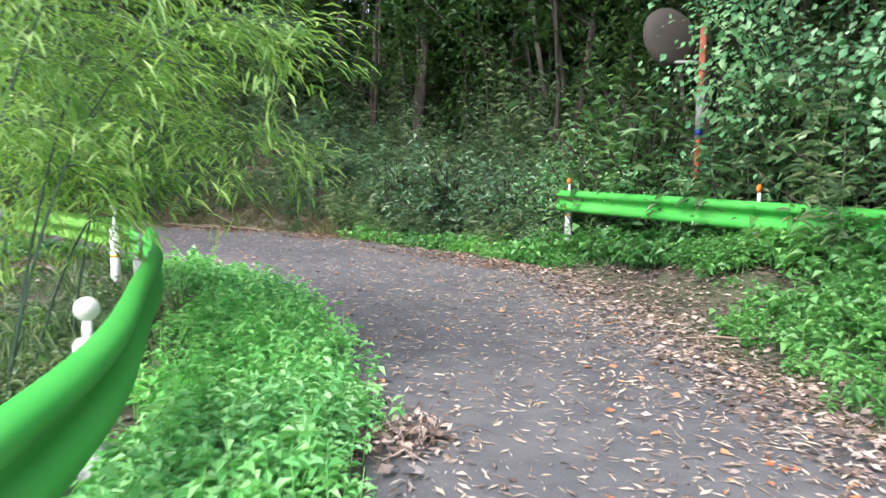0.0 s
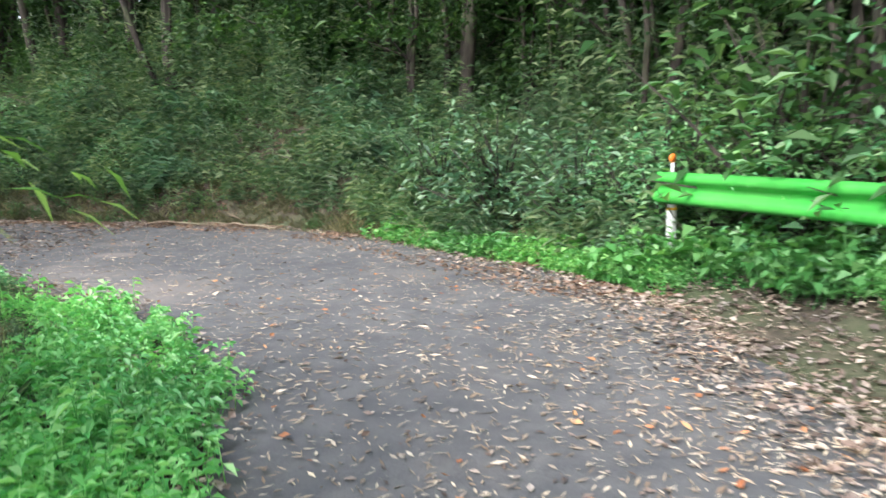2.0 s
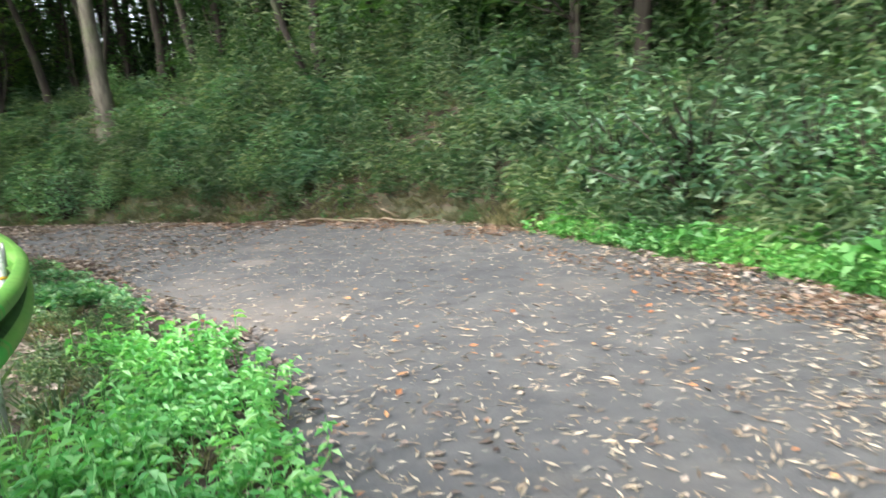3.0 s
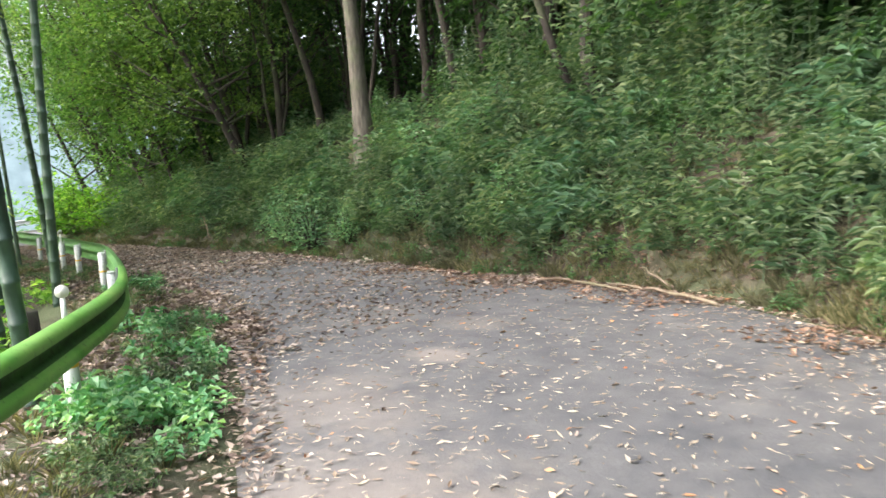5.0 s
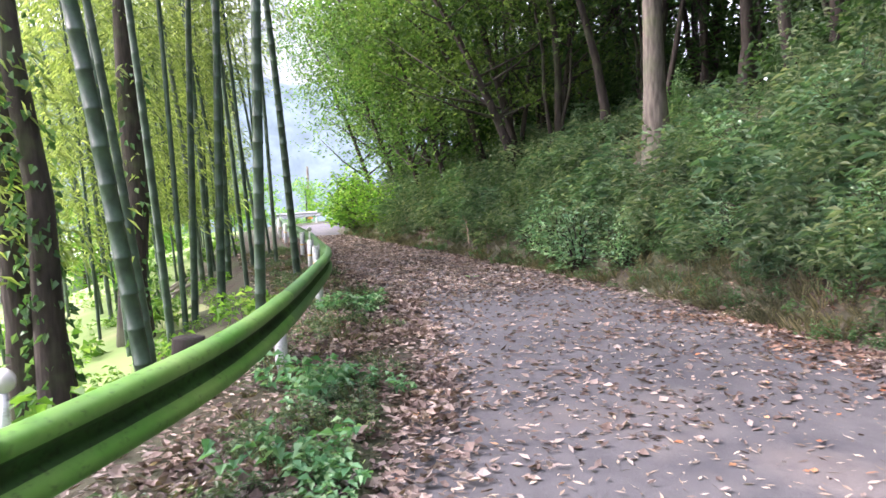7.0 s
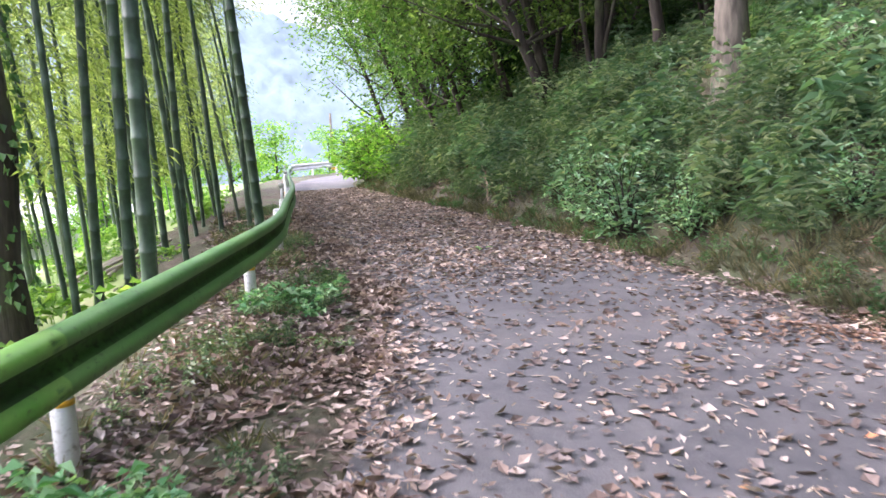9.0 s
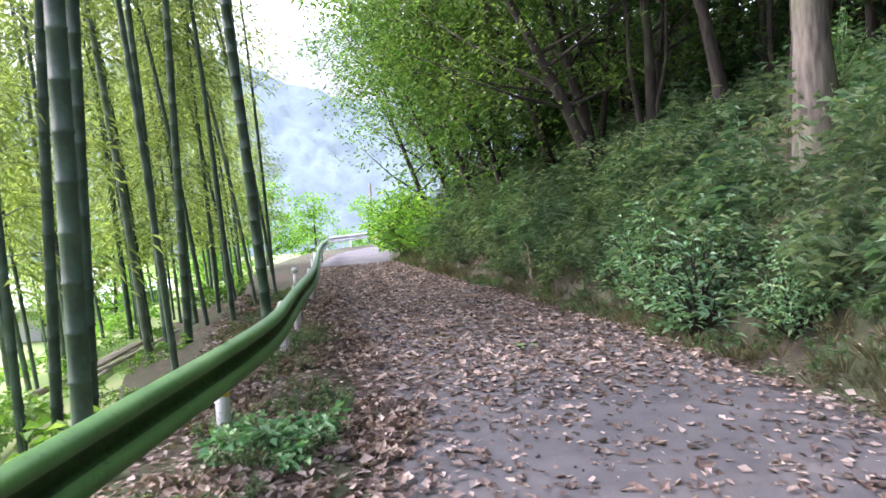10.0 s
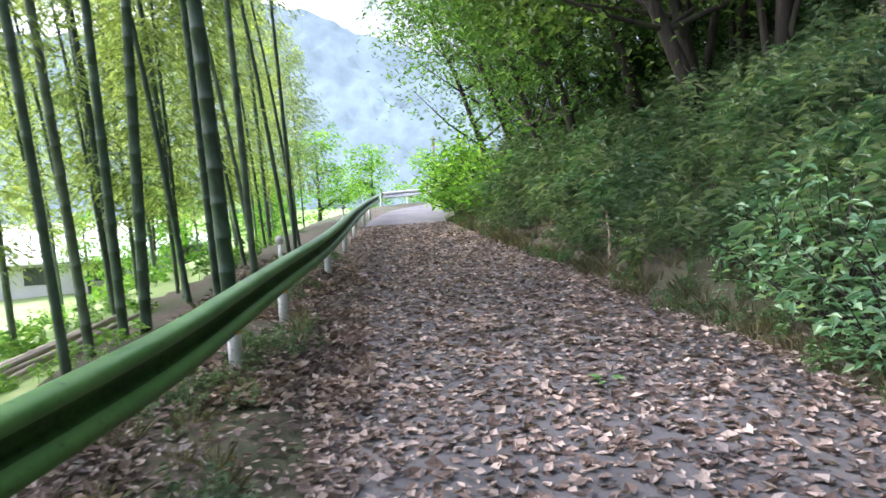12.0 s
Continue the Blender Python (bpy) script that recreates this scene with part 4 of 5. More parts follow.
LOW = [tree(rng, "low leafy tree closing the edge of the wood", h, 0.09, (0.04, -0.06), 18, 0.06, 1.15, 6500, 0.17, M_BARK_DARK, M_CANOPY, stems=2) for h in (5.5, 6.8)]
for i, (x, y) in enumerate(((-12.5, 24.5), (-10.8, 23.6), (-9.2, 24.2), (-7.8, 22.8), (-6.2, 23.6), (-4.6, 22.0), (-3.4, 23.2), (-2.0, 20.6), (-0.9, 21.8), (0.6, 19.4), (1.6, 20.6), (2.4, 17.6), (3.6, 18.4), (3.9, 15.6),
                            (5.2, 16.4), (5.0, 13.6), (6.6, 14.2), (6.2, 11.6), (7.6, 12.2), (7.0, 9.6), (8.4, 10.2), (7.4, 7.4), (8.8, 7.8), (7.8, 5.0), (9.0, 14.4), (-1.4, 24.4), (3.2, 22.0), (6.6, 18.0), (-16.2, 27.6), (-13.6, 27.2), (-11.0, 26.8), (-18.6, 27.4), (-8.6, 26.4))):
    if i < 2:
        stand(tagged(LOW[i], group="low trees along the wood"), x, y, 70 * i)
    else:
        again(LOW[i % 2], x, y, 70 * i, 0.8 + 0.05 * (i * 7 % 9))
LEANING = "dark tree leaning out over the road from the bank"
for x, y, h, r, l in ((-21.4, 23.1, 9, 0.14, (-0.25, -0.42)), (-22.3, 23.6, 10, 0.13, (-0.12, -0.22)), (-20.5, 23.9, 10, 0.12, (0.05, -0.12)), (-24.5, 23.8, 9, 0.13, (-0.3, -0.3)),
                      (-27.5, 24.2, 9, 0.13, (-0.2, -0.35)), (-30.5, 24.8, 9, 0.14, (-0.15, -0.4)), (-34.0, 25.4, 10, 0.14, (-0.1, -0.4)), (-38.0, 27.0, 9, 0.14, (-0.1, -0.3))):
    stand(tree(rng, LEANING, h, r, l, 16, 0.2, 1.5, 6000, 0.16, M_BARK_DARK, M_OLIVE), x, y, 0)
for x, y, h, r, l in ((-25.5, 22.9, 7, 0.1, (-0.15, -0.35)), (-28.5, 23.3, 8, 0.11, (-0.1, -0.38)), (-32.0, 23.9, 8, 0.11, (-0.1, -0.42)), (-36.0, 24.6, 8, 0.12, (-0.1, -0.4))):
    stand(tree(rng, "small fresh green tree hanging over the road", h, r, l, 18, 0.15, 1.4, 4600, 0.16, M_BARK_DARK, M_MIDGREEN), x, y, 0)
for x, y, h, r, l in ((-15.6, 12.4, 10, 0.21, (-0.02, 0.0)), (-11.6, 11.35, 10, 0.15, (-0.02, -0.05)), (-12.5, 11.05, 10, 0.19, (0.0, -0.04))):
    t = stand(tree(rng, "dark tree trunk with ivy leaves among the bamboo", h, r, l, 6, 0.55, 1.2, 1500, 0.15, M_BARK_DARK, M_CANOPY), x, y, 0)
    n = 240
    a, z = rng.uniform(0, 6.28, n), rng.uniform(0.1, 4.0, n)
    out = np.stack([np.cos(a), np.sin(a), np.zeros(n)], 1)
    q = out * (r * 1.25) + np.stack([l[0] * z, l[1] * z, z], 1)
    part_mesh("ivy", mesh_from("ivy", *leaves(q, out * 0.6 + rng.normal(0, 0.4, (n, 3)) - [0, 0, 0.5], out + rng.normal(0, 0.3, (n, 3)), rng.uniform(0.07, 0.13, n), rng.uniform(0.06, 0.1, n), 0.3), M_SHRUB), t, "glossy ivy leaves")


# ---- bamboo grove ----
def bamboo(rng, height, radius, lean, label, first=0.5, per=30):
    root = tagged(new("bamboo"), label, "bamboo", "bamboo grove")
    n = int(height / 0.33)
    pts, rad = [], []
    for i in range(n):
        k = i / n
        c = np.array([lean[0] * height * (k + 0.8 * k ** 3), lean[1] * height * (k + 0.8 * k ** 3), k * height - 0.3])
        r = radius * (1 - 0.8 * k ** 1.6)
        for dz, f in ((0.0, 0.96), (0.012, 1.1), (0.03, 1.0)):
            pts.append(c + [0, 0, dz])
            rad.append(r * f)
    part_mesh("culm", mesh_from("culm", *tube(pts, rad, 8), M_CULM, True), root)
    spine = np.array(pts)[::3]
    out, twigs = [], []
    for i in range(int(n * first), n):
        for _ in range(3):
            a = rng.uniform(0, 6.28)
            L = rng.uniform(0.7, 1.7) * (1.15 - 0.6 * i / n)
            tip = spine[i] + np.array([math.cos(a) * L, math.sin(a) * L, rng.uniform(-0.2, 0.5)])
            twigs.append(tube([spine[i], (spine[i] + tip) / 2 + [0, 0, 0.12], tip], [0.007, 0.005, 0.002], 3, False))
            m = per
            k = rng.uniform(0.2, 1.05, m)[:, None]
            q = spine[i] + (tip - spine[i]) * k + rng.normal(0, 0.16, (m, 3))
            b = a + rng.normal(0, 1.0, m)
            along = np.stack([np.cos(b), np.sin(b), rng.normal(-0.25, 0.3, m)], 1)
            face = np.stack([rng.normal(0, 0.5, m), rng.normal(0, 0.5, m), np.ones(m)], 1)
            out.append(leaves(q, along, face, rng.uniform(0.11, 0.21, m), rng.uniform(0.02, 0.036, m), 0.4))
    part_mesh("branchwork", mesh_from("branchwork", *joined(twigs), M_CULM), root)
    part_mesh("foliage", mesh_from("foliage", *joined(out), M_BAMBOO_LEAF), root, "light yellowish green bamboo leaves")
    return root


rng = np.random.default_rng(31)
GROVE = [bamboo(rng, h, r, l, "tall green bamboo culm behind the guard rail") for h, r, l in
         ((12, 0.06, (-0.02, -0.07)), (11, 0.045, (0.03, -0.1)), (12.5, 0.058, (0.02, -0.05)), (10, 0.04, (-0.04, -0.12)), (11.5, 0.05, (0.0, -0.03)))]
GROVE += [bamboo(rng, h, r, l, "bamboo with low yellowish foliage deeper in the grove", 0.29, 56) for h, r, l in ((9, 0.04, (0.02, -0.08)), (10, 0.045, (-0.03, -0.05)), (8, 0.035, (0.05, -0.03)))]
for x, y, r, h, dx, dy in ((-7.5, 11.2, 0.07, 12, 0.14, -0.09), (-10.95, 12.15, 0.082, 13, 0.04, -0.12), (-13.45, 13.75, 0.075, 13, 0.03, 0.02), (-15.5, 13.6, 0.07, 12.5, -0.02, 0.03), (-18.3, 15.65, 0.08, 13, -0.06, -0.045),
                           (-15.9, 13.25, 0.06, 12, -0.04, 0.03), (-19.85, 14.05, 0.062, 12, -0.05, -0.075), (-20.5, 14.3, 0.065, 12.5, -0.04, -0.03), (-20.1, 14.6, 0.07, 12.5, -0.06, 0.01), (-22.3, 12.6, 0.055, 12, -0.06, -0.05),
                           (-23.3, 14.85, 0.052, 11, -0.06, -0.07), (-21.25, 15.4, 0.052, 11, -0.06, -0.04), (-14.5, 12.2, 0.05, 11, -0.03, -0.05), (-15.4, 13.05, 0.045, 11, -0.03, -0.02), (-21.8, 12.1, 0.05, 10, -0.02, -0.11), (-19.8, 12.2, 0.05, 10, -0.03, -0.06),
                           (-12.0, 12.3, 0.05, 11, 0.02, -0.1), (-13.0, 12.6, 0.05, 12, 0.0, -0.06), (-17.2, 14.4, 0.045, 11, 0.0, -0.06)):
    stand(bamboo(rng, h, r, (dx, dy), "tall jointed green bamboo culm close behind the guard rail", 0.54, 24), x, y, 0)
named = [(-21.0, 15.9, 4, 1.0), (-21.9, 15.0, 1, 1.0), (-22.8, 16.0, 3, 1.0), (-23.6, 15.3, 4, 0.9), (-24.4, 16.6, 1, 0.95), (-25.2, 15.8, 3, 1.0), (-26.3, 16.8, 4, 0.9), (-27.6, 17.0, 1, 0.9), (-22.6, 14.0, 0, 1.0), (-24.2, 13.6, 2, 1.0)]
extra = np.concatenate([spread(rng, 85, -42, -21, 9, 19, lambda p, dl, dr: (dl > 1.8) & (dl < 6)), spread(rng, 55, -34, -6, 9.5, 18, lambda p, dl, dr: (dl > np.where(p[:, 0] < -21, 1.8, 3.2)) & (dl < 11) & (p[:, 0] < -9.5))])
kept = []
for x, y in extra:
    if all((x - a) ** 2 + (y - b) ** 2 > 0.9 for a, b in kept):
        kept.append((x, y))
allspots = named + [(x, y, int(rng.integers(5, 8)) if rng.uniform() < 0.75 else int(rng.integers(0, 5)), rng.uniform(0.8, 1.05)) for x, y in kept[:54]]
used = set()
for x, y, k, s in allspots:
    if k not in used:
        used.add(k)
        stand(GROVE[k], x, y, rng.uniform(-25, 25), s)
    else:
        again(GROVE[k], x, y, rng.uniform(-25, 25), s)


def arching_bamboo(rng):
    """Thin young bamboo bending over the guard rail, with sprays of narrow leaves."""
    root = tagged(new("bamboo"), "young bamboo arching over the guard rail with light green leaves", "bamboo")
    stems, blades = [], []
    for bx, by, tx, ty, tz in ((-2.6, 4.2, -1.0, 4.3, 2.3), (-2.9, 5.0, -1.1, 5.0, 1.75), (-3.2, 4.6, -1.9, 4.4, 3.0), (-3.0, 5.8, -1.5, 5.5, 2.6), (-3.6, 5.4, -2.2, 5.2, 1.7),
                               (-3.4, 4.0, -2.4, 4.2, 2.5), (-4.0, 6.2, -2.4, 6.0, 3.1), (-2.8, 4.6, -1.2, 4.7, 2.9), (-3.3, 5.2, -2.1, 4.9, 2.1), (-4.3, 5.6, -3.0, 5.3, 3.5), (-3.9, 4.7, -2.5, 4.6, 3.6), (-2.7, 3.9, -1.3, 3.9, 2.75), (-4.4, 6.4, -3.1, 6.2, 2.6)):
        b, t = np.array([bx, by, hz(bx, by) - 0.1]), np.array([tx, ty, tz])
        m = np.array([bx + 0.3 * (tx - bx), by + 0.3 * (ty - by), tz + 0.35])
        k = np.linspace(0, 1, 12)[:, None]
        p = (1 - k) ** 2 * b + 2 * k * (1 - k) * m + k ** 2 * t
        stems.append(tube(p, np.linspace(0.011, 0.003, 12), 5))
        for i in range(4, 12):
            for _ in range(6):
                d = unit(np.array([rng.normal(0.5, 0.6), rng.normal(-0.1, 0.7), rng.normal(-0.1, 0.25)]))
                L = rng.uniform(0.3, 0.75)
                tip = p[i] + d * L + [0, 0, -0.25 * L]
                stems.append(tube([p[i], p[i] + d * L * 0.5, tip], [0.003, 0.002, 0.001], 3, False))
                n = 20
                q = p[i] + (tip - p[i]) * rng.uniform(0.2, 1.0, n)[:, None] + rng.normal(0, 0.045, (n, 3))
                side = rng.choice([-1, 1], n)[:, None] * np.cross(d, [0, 0, 1])
                blades.append(leaves(q, d + side * 0.7 + rng.normal(0, 0.25, (n, 3)), rng.normal(0, 0.3, (n, 3)) + [0, 0, 1], rng.uniform(0.09, 0.18, n), rng.uniform(0.014, 0.025, n), 0.35, 0.18, True))
    part_mesh("branchwork", mesh_from("branchwork", *joined(stems), M_CULM), root)
    part_mesh("foliage", mesh_from("foliage", *joined(blades), M_YOUNG), root, "narrow light green bamboo leaves")


arching_bamboo(np.random.default_rng(41))


def creeper(rng):
    """A tangle of broad-leaved creeper hanging over the far side of the guard rail."""
    root = tagged(new("creeper"), "broad-leaved pale green creeper hanging over the guard rail", "creeper")
    stems, blades = [], []
    for k in range(84):
        first = k < 46
        b = np.array([rng.uniform(4.6, 6.0), rng.uniform(5.2, 9.0), 0.0]) if first else np.array([rng.uniform(4.2, 5.2), rng.uniform(9.0, 11.0), 0.0])
        b[2] = hz(b[0], b[1])
        t = np.array([rng.uniform(3.5, 4.8), b[1] + rng.normal(0, 0.5), rng.uniform(1.8, 4.2)]) if first else np.array([rng.uniform(2.7, 4.3), rng.uniform(8.7, 10.2), rng.uniform(2.2, 4.4)])
        m = (b + t) / 2 + [0.2, 0, 1.0]
        k = np.linspace(0, 1, 6)[:, None]
        p = (1 - k) ** 2 * b + 2 * k * (1 - k) * m + k ** 2 * t
        stems.append(tube(p, np.linspace(0.012, 0.004, 6), 4))
        n = 40
        u = rng.uniform(0.4, 1.05, n)[:, None]
        q = (1 - u) ** 2 * b + 2 * u * (1 - u) * m + u ** 2 * t + rng.normal(0, 0.2, (n, 3))
        along = np.stack([rng.normal(-0.6, 0.5, n), rng.normal(-0.5, 0.5, n), rng.normal(-0.4, 0.3, n)], 1)
        L = rng.uniform(0.06, 0.14, n)
        blades.append(leaves(q, along, rng.normal(0, 0.35, (n, 3)) + [-0.4, -0.3, 1], L, L * 0.75, 0.25, 0.1, True))
    tagged(part_mesh("branchwork", mesh_from("branchwork", *joined(stems), M_BARK_DARK), root), kind="stuff")
    part_mesh("foliage", mesh_from("foliage", *joined(blades), M_CREEPER), root)


creeper(np.random.default_rng(43))


def traffic_mirror(x, y):
    """A round road mirror on a faded orange pole, seen from its dark back."""
    root = tagged(new("traffic_mirror"), "round traffic mirror with dark back on a faded orange pole", "traffic mirror")
    root.matrix_basis = pose(x, y, hz(x, y), 0, 0, 0)
    bm = bmesh.new()
    cylinder(bm, 0.045, 0.045, -0.3, 3.1, 16)
    part("pole", bm, M_RUST, root)
    bm = bmesh.new()
    cylinder(bm, 0.052, 0.052, 1.55, 2.15, 16)
    part("sleeve", bm, M_CONCRETE, root, "pale grey sleeve on the pole")
    bm = bmesh.new()
    cylinder(bm, 0.054, 0.054, 1.6, 1.7, 16)
    part("sticker", bm, M_BLUE, root, "small blue sticker")
    bm = bmesh.new()
    m = pose(-0.42, 0.12, 2.95, 78, 0, 20)
    g = bmesh.ops.create_uvsphere(bm, u_segments=28, v_segments=14, radius=0.42)
    bmesh.ops.delete(bm, geom=[v for v in g["verts"] if v.co.z < -0.01], context="VERTS")
    bmesh.ops.transform(bm, matrix=m @ Matrix.Diagonal((1, 1, 0.35, 1)), verts=bm.verts)
    part("back", bm, M_BACK, root, "dark weathered back of the mirror")
    bm = bmesh.new()
    cylinder(bm, 0.43, 0.43, -0.03, 0.0, 28, m)
    part("rim", bm, M_BACK, root)
    bm = bmesh.new()
    cylinder(bm, 0.022, 0.022, 0, 0.42, 8, pose(-0.42, 0, 2.6, 0, 90, 0))
    part("arm", bm, M_STEEL, root)


traffic_mirror(3.55, 10.4)


def fallen_branch(points, radius, label):
    rng = np.random.default_rng(int(abs(points[0][0]) * 100))
    p = np.array([(x, y, hz(x, y) + 0.05 + z) for x, y, z in points])
    k = np.linspace(0, len(p) - 1, 9)
    q = np.stack([np.interp(k, np.arange(len(p)), p[:, c]) for c in range(3)], 1) + rng.normal(0, 0.012, (9, 3))
    pieces = [tube(q, np.linspace(radius, radius * 0.4, 9), 6)]
    for i in (3, 5, 6):
        d = np.array([*rng.normal(0, 0.18, 2), 0.06])
        pieces.append(tube([q[i], q[i] + d * 0.6, q[i] + d], [radius * 0.5, radius * 0.35, radius * 0.15], 5))
    ob = new("fallen_branch", mesh_from("fallen_branch", *joined(pieces), M_DEADWOOD, True))
    tagged(ob, label, "branch")


for pts, r in ((((-4.2, 17.3, 0.0), (-5.2, 17.75, 0.03), (-6.0, 18.0, 0.05)), 0.028), (((-5.6, 17.75, 0.0), (-6.8, 18.1, 0.04), (-8.0, 18.15, 0.0)), 0.022), (((-5.0, 17.9, 0.05), (-5.6, 18.25, 0.2)), 0.02),
               (((-20.2, 20.7, 0.25), (-20.6, 20.9, 0.5), (-21.4, 21.2, 0.7)), 0.025), (((2.2, 6.4, 0.0), (3.0, 6.0, 0.02), (3.6, 5.9, 0.03)), 0.012)):
    fallen_branch(pts, r, "bare dead branch lying at the road edge")


def stump(x, y):
    bm = bmesh.new()
    cylinder(bm, 0.2, 0.16, -0.3, 0.42, 14)
    bmesh.ops.subdivide_edges(bm, edges=bm.edges[:], cuts=2, use_grid_fill=True)
    for v in bm.verts:
        v.co += v.normal * 0.02 * noise.noise(v.co * 6)
    ob = part("stump", bm, M_BARK_DARK)
    ob.matrix_basis = pose(x, y, hz(x, y))
    tagged(ob, "short brown tree stump behind the guard rail", "stump")


stump(-11.4, 12.55)


def debris_heap(x, y, size, label):
    """A low heap of matted dead leaves and twigs."""
    r = np.random.default_rng(int(abs(x * 31 + y * 17)))
    n = 220
    p = r.normal(0, size * 0.45, (n, 2))
    z = 0.05 + 0.09 * np.exp(-(p ** 2).sum(1) / (size * 0.5) ** 2) * r.uniform(0, 1, n)
    blades = leaves(np.column_stack([p, z]), r.normal(0, 1, (n, 3)) * [1, 1, 0.25], r.normal(0, 0.4, (n, 3)) + [0, 0, 1], r.uniform(0.05, 0.12, n), r.uniform(0.015, 0.05, n), 0.05, 0.07, True)
    twigs = [tube(np.array([(a, b, 0.05), (a + c * 0.5, b + d * 0.5, 0.12), (a + c, b + d, 0.06)]), [0.005, 0.004, 0.002], 4, False) for a, b, c, d in r.normal(0, size * 0.4, (26, 4))]
    ob = new("debris_heap", mesh_from("debris_heap", *joined([blades] + twigs), M_LITTER))
    ob.matrix_basis = pose(x, y, hz(x, y))
    tagged(ob, label, "debris", kind="stuff")


def green_sprig(x, y):
    """A fresh green sprig dropped on the asphalt."""
    r = np.random.default_rng(71)
    n = 9
    a = r.uniform(0, 6.28, n)
    base = np.column_stack([0.05 * np.cos(a), 0.05 * np.sin(a), 0.02 + r.uniform(0, 0.02, n)])
    blades = leaves(base, np.stack([np.cos(a), np.sin(a), r.normal(0.15, 0.1, n)], 1), np.tile([0.0, 0.0, 1.0], (n, 1)), r.uniform(0.07, 0.12, n), r.uniform(0.03, 0.05, n), 0.1, 0.1, True)
    twig = tube([(-0.12, -0.02, 0.012), (0.0, 0.0, 0.02), (0.1, 0.03, 0.016)], [0.004, 0.003, 0.002], 5)
    root = tagged(new("sprig"), "fresh green leafy sprig fallen on the road", "sprig")
    root.matrix_basis = pose(x, y, float(road_height(np.array([x]))[0]) + 0.045, 0, 0, 30)
    part_mesh("twig", mesh_from("twig", *twig, M_BARK_DARK), root)
    part_mesh("foliage", mesh_from("foliage", *blades, M_BED), root)


green_sprig(-15.74, 18.3)
debris_heap(-7.5, 17.9, 0.3, "matted heap of dark dead leaves and twigs on the road edge")
debris_heap(-3.75, 10.55, 0.28, "dark heap of dead leaves beside the weeds")
debris_heap(-0.2, 3.9, 0.35, "heap of brown dead leaves against the weeds")


def drain_pipe(x, y):
    bm = bmesh.new()
    m = pose(0, 0, 0, 80, 0, 10)
    cylinder(bm, 0.085, 0.085, -0.5, 0.12, 18, m)
    ob = part("drain_pipe", bm, M_BLACK)
    ob.matrix_basis = pose(x, y, hz(x, y) + 0.12)
    tagged(ob, "black plastic drain pipe end in the bank", "pipe")


drain_pipe(-6.4, 18.75)

# ---- distance ----
def hill(name, label, x0, y0, x1, y1, height, seed, colour, glow):
    """A wooded hillside far off: a long ridge with an uneven crest, its haze painted as pale colour and glow."""
    r = np.random.default_rng(seed)
    n, k = 160, 24
    u, w = np.linspace(0, 1, n), np.linspace(0, 1, k)
    crest = height * (0.75 + 0.2 * np.sin(u * 7 + seed) + 0.06 * np.sin(u * 23 + 2 * seed) + 0.012 * np.sin(u * 90)) + r.normal(0, height * 0.006, n)
    d = unit(np.array([x1 - x0, y1 - y0]))
    nrm = np.array([d[1], -d[0]])
    v = []
    for j in range(k):
        for i in range(n):
            z = -6 + (crest[i] + 6) * w[j] ** 0.9 + r.normal(0, height * 0.008) * (1 - w[j])
            b = np.array([x0, y0]) + (np.array([x1, y1]) - [x0, y0]) * u[i] + nrm * (-w[j] * height * 1.1 + r.normal(0, height * 0.02))
            v.append((*b, z))
    i = np.arange(n * k).reshape(k, n)
    f = np.stack([i[:-1, :-1], i[:-1, 1:], i[1:, 1:], i[1:, :-1]], -1).reshape(-1, 4)
    m, nn, l, b = material(name + "_painted_haze", 1.0)
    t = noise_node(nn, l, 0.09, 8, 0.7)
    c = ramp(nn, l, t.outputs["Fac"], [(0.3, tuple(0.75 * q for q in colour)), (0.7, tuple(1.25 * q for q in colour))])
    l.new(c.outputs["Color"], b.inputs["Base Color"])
    # the same pale colour is emitted, standing in for misty air
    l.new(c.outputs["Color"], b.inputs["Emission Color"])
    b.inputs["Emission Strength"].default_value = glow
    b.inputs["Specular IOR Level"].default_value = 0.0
    tagged(new(name, mesh_from(name, v, f, m, True)), label, "hill", kind="structure")


hill("backdrop", "wooded hillside across the valley with haze painted into its colour and glow", -150, -90, -130, 150, 42, 5, (0.072, 0.095, 0.102), 1.0)
hill("backdrop", "distant mountain ridge, haze painted as a pale glowing colour", -330, -260, -300, 320, 120, 9, (0.118, 0.13, 0.134), 1.0)


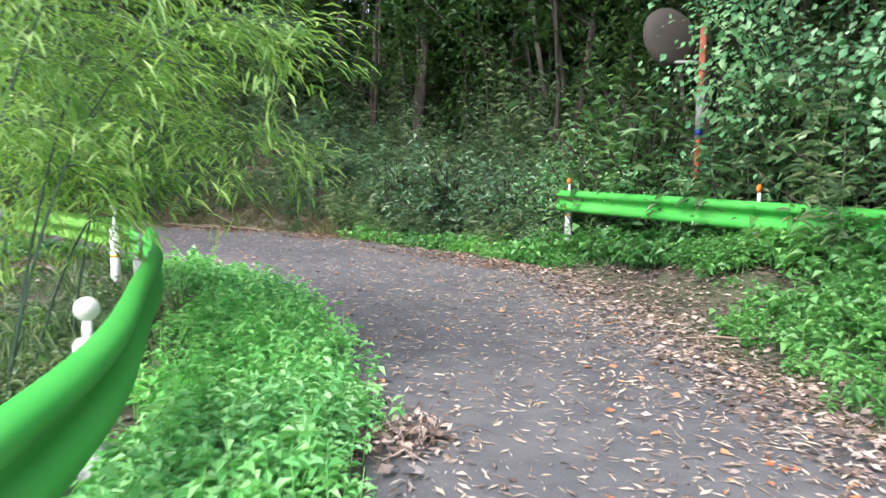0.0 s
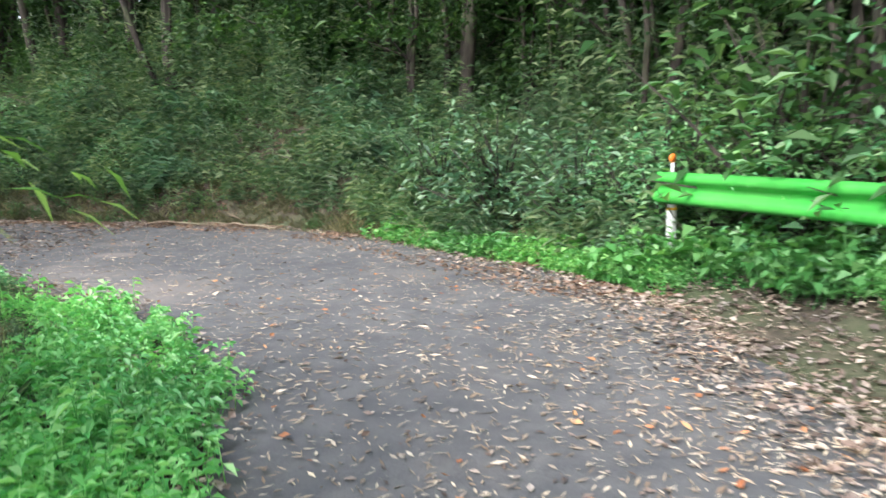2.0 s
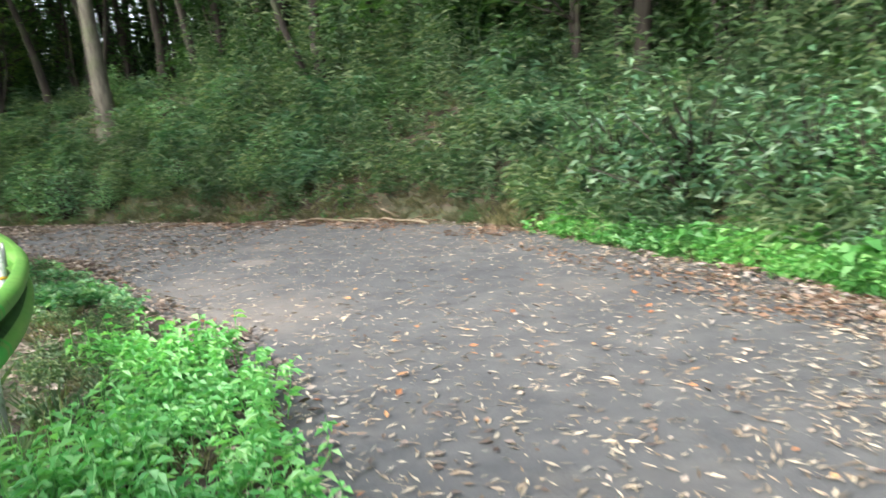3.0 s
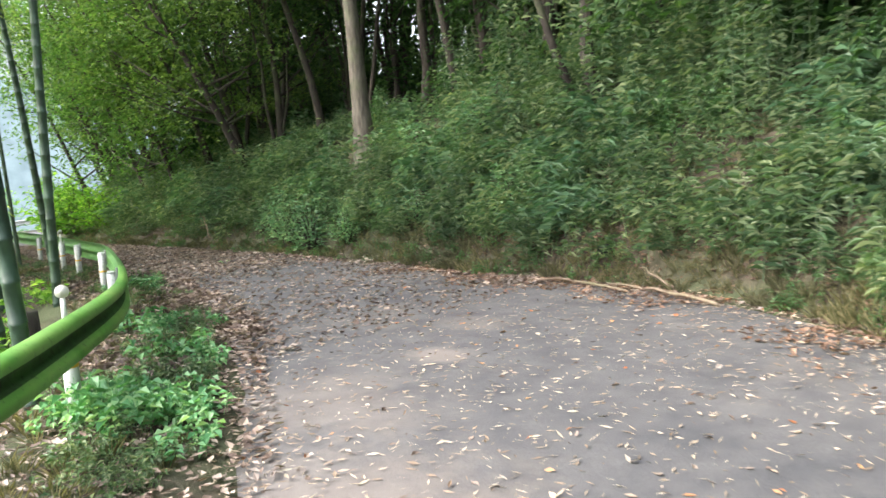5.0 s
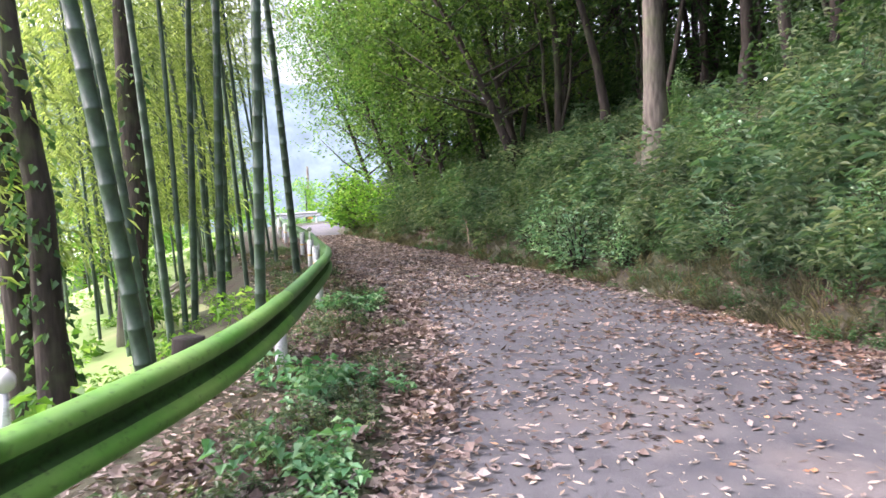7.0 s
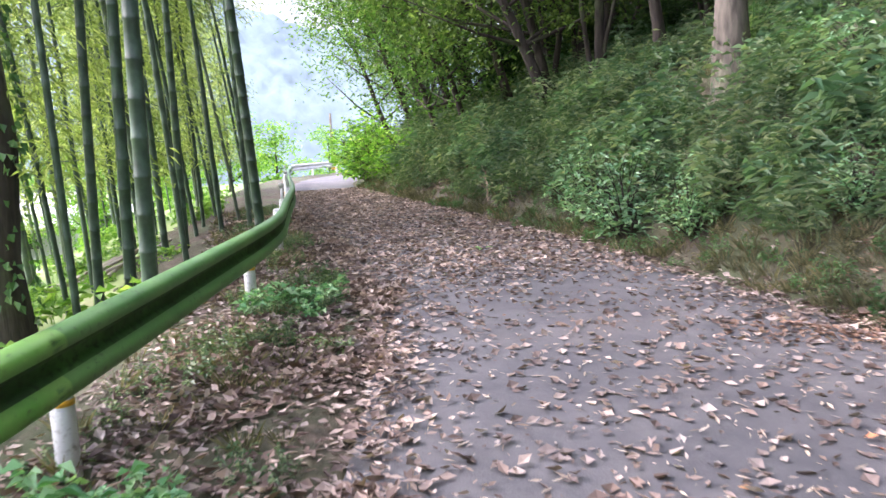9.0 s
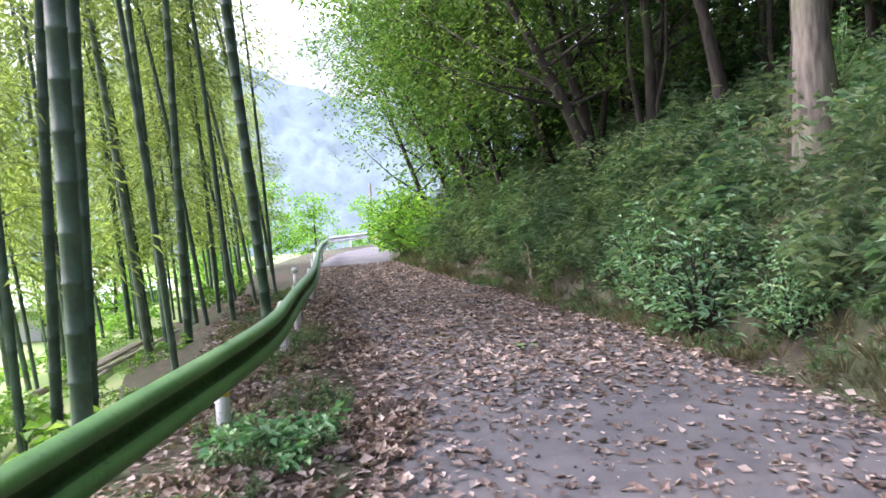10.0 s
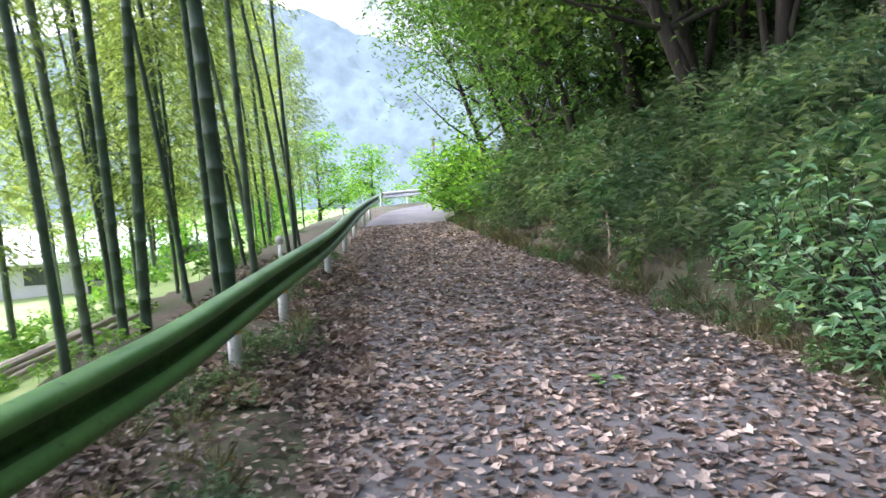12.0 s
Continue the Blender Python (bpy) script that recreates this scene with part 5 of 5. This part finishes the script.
def house(x, y):
    """A low farm building down in the valley: grey walls, windows, a broad white sheet roof."""
    root = tagged(new("house"), "low grey farm building with a broad white sheet roof", "house")
    root.matrix_basis = pose(x, y, hz(x, y), 0, 0, 0)
    w, d, e, top = 8.0, 18.0, 1.9, 3.5
    bm = bmesh.new()
    g = bmesh.ops.create_cube(bm, size=1)
    bmesh.ops.transform(bm, matrix=pose(0, 0, e / 2 - 0.2) @ Matrix.Diagonal((w, d, e + 0.4, 1)), verts=g["verts"])
    part("wall", bm, M_WALL, root, shade=False)
    bm = bmesh.new()
    a, b, t = w / 2 + 0.7, d / 2 + 0.6, 0.12
    pts = [(-a, e - 0.1), (0, top), (a, e - 0.1), (a, e - 0.1 - t), (0, top - t), (-a, e - 0.1 - t)]
    front, back = [bm.verts.new((p[0], -b, p[1])) for p in pts], [bm.verts.new((p[0], b, p[1])) for p in pts]
    bm.faces.new(front)
    bm.faces.new(back[::-1])
    for i in range(6):
        bm.faces.new((front[i], back[i], back[(i + 1) % 6], front[(i + 1) % 6]))
    bmesh.ops.recalc_face_normals(bm, faces=bm.faces)
    part("roof", bm, M_ROOF, root, "white sheet roof", shade=False)
    for i in range(5):
        bm = bmesh.new()
        g = bmesh.ops.create_cube(bm, size=1)
        bmesh.ops.transform(bm, matrix=pose(w / 2, -6.6 + 3.3 * i, 1.0) @ Matrix.Diagonal((0.06, 1.5, 0.9, 1)), verts=g["verts"])
        part("window", bm, M_GLASS, root, shade=False)


house(-56.7, 2.2)


def shed(x, y):
    """A small lean-to beside the farm building, grey-blue sheet walls and a sloping roof."""
    root = tagged(new("shed"), "small grey-blue sheet metal shed beside the farm building", "shed")
    root.matrix_basis = pose(x, y, hz(x, y), 0, 0, 0)
    bm = bmesh.new()
    g = bmesh.ops.create_cube(bm, size=1)
    bmesh.ops.transform(bm, matrix=pose(0, 0, 0.9) @ Matrix.Diagonal((3.0, 2.8, 2.2, 1)), verts=g["verts"])
    for i in range(14):
        g = bmesh.ops.create_cube(bm, size=1)
        bmesh.ops.transform(bm, matrix=pose(1.52, -1.3 + 0.2 * i, 0.9) @ Matrix.Diagonal((0.05, 0.06, 2.18, 1)), verts=g["verts"])
    part("wall", bm, M_SHEET, root, shade=False)
    bm = bmesh.new()
    g = bmesh.ops.create_cube(bm, size=1)
    bmesh.ops.transform(bm, matrix=pose(0, 0, 2.12, 0, 4, 0) @ Matrix.Diagonal((3.5, 3.2, 0.08, 1)), verts=g["verts"])
    part("roof", bm, M_ROOF, root, shade=False)


shed(-52.5, 13.0)


def pole_pile(x, y, turn):
    """Cut bamboo poles stacked loosely on the slope."""
    root = tagged(new("pole_pile"), "loose pile of pale cut bamboo poles on the slope", "poles")
    r = np.random.default_rng(61)
    for i in range(9):
        a, off = math.radians(turn + r.normal(0, 5)), r.normal(0, 0.25)
        d = np.array([math.cos(a), math.sin(a)])
        c = np.array([x, y]) + off * np.array([-d[1], d[0]])
        L = r.uniform(0.9, 1.6)
        pts = [(*(c + d * k), hz(*(c + d * k)) + 0.07 + 0.05 * (i % 3)) for k in (-L, 0, L)]
        part_mesh("pole", mesh_from("pole", *tube(pts, [0.035, 0.032, 0.028], 7), M_DEADPOLE, True), root)


pole_pile(-20.8, 13.3, 155)


def utility_pole(x, y):
    root = tagged(new("utility_pole"), "weathered roadside pole with an orange plate", "pole")
    root.matrix_basis = pose(x, y, hz(x, y), 0, 0, 0)
    bm = bmesh.new()
    cylinder(bm, 0.14, 0.1, -0.4, 7.5, 12)
    part("pole", bm, M_BARK_PALE, root)
    bm = bmesh.new()
    g = bmesh.ops.create_cube(bm, size=1)
    bmesh.ops.transform(bm, matrix=pose(0.16, 0, 3.3) @ Matrix.Diagonal((0.03, 0.5, 0.7, 1)), verts=g["verts"])
    part("plate", bm, M_ORANGE, root, "faded orange plate", shade=False)


utility_pole(-66.0, 30.2)
rng = np.random.default_rng(51)
SUNNY = [tree(rng, "round sunlit yellow-green tree beyond the road", h, 0.12, (0, 0), 10, 0.12, 1.1, 2600, 0.22, M_BARK_DARK, M_LIME) for h in (4.2, 5.0)]
spots = [(-47, 17, 0.9), (-52, 20, 1.0), (-58, 24, 1.1), (-63, 29, 1.0), (-50, 13, 1.0), (-44, 12, 0.8), (-56, 16, 1.2), (-40, 4, 0.9), (-46, -2, 1.0), (-52, 8, 0.8), (-66, 18, 1.3), (-38, -6, 1.1), (-74, 10, 1.5), (-72, -8, 1.6), (-60, -14, 1.4)]
for i, (x, y, s) in enumerate(spots):
    if i < 2:
        stand(tagged(SUNNY[i], group="trees in the valley"), x, y, 40 * i, s)
    else:
        again(SUNNY[i % 2], x, y, 40 * i, s)
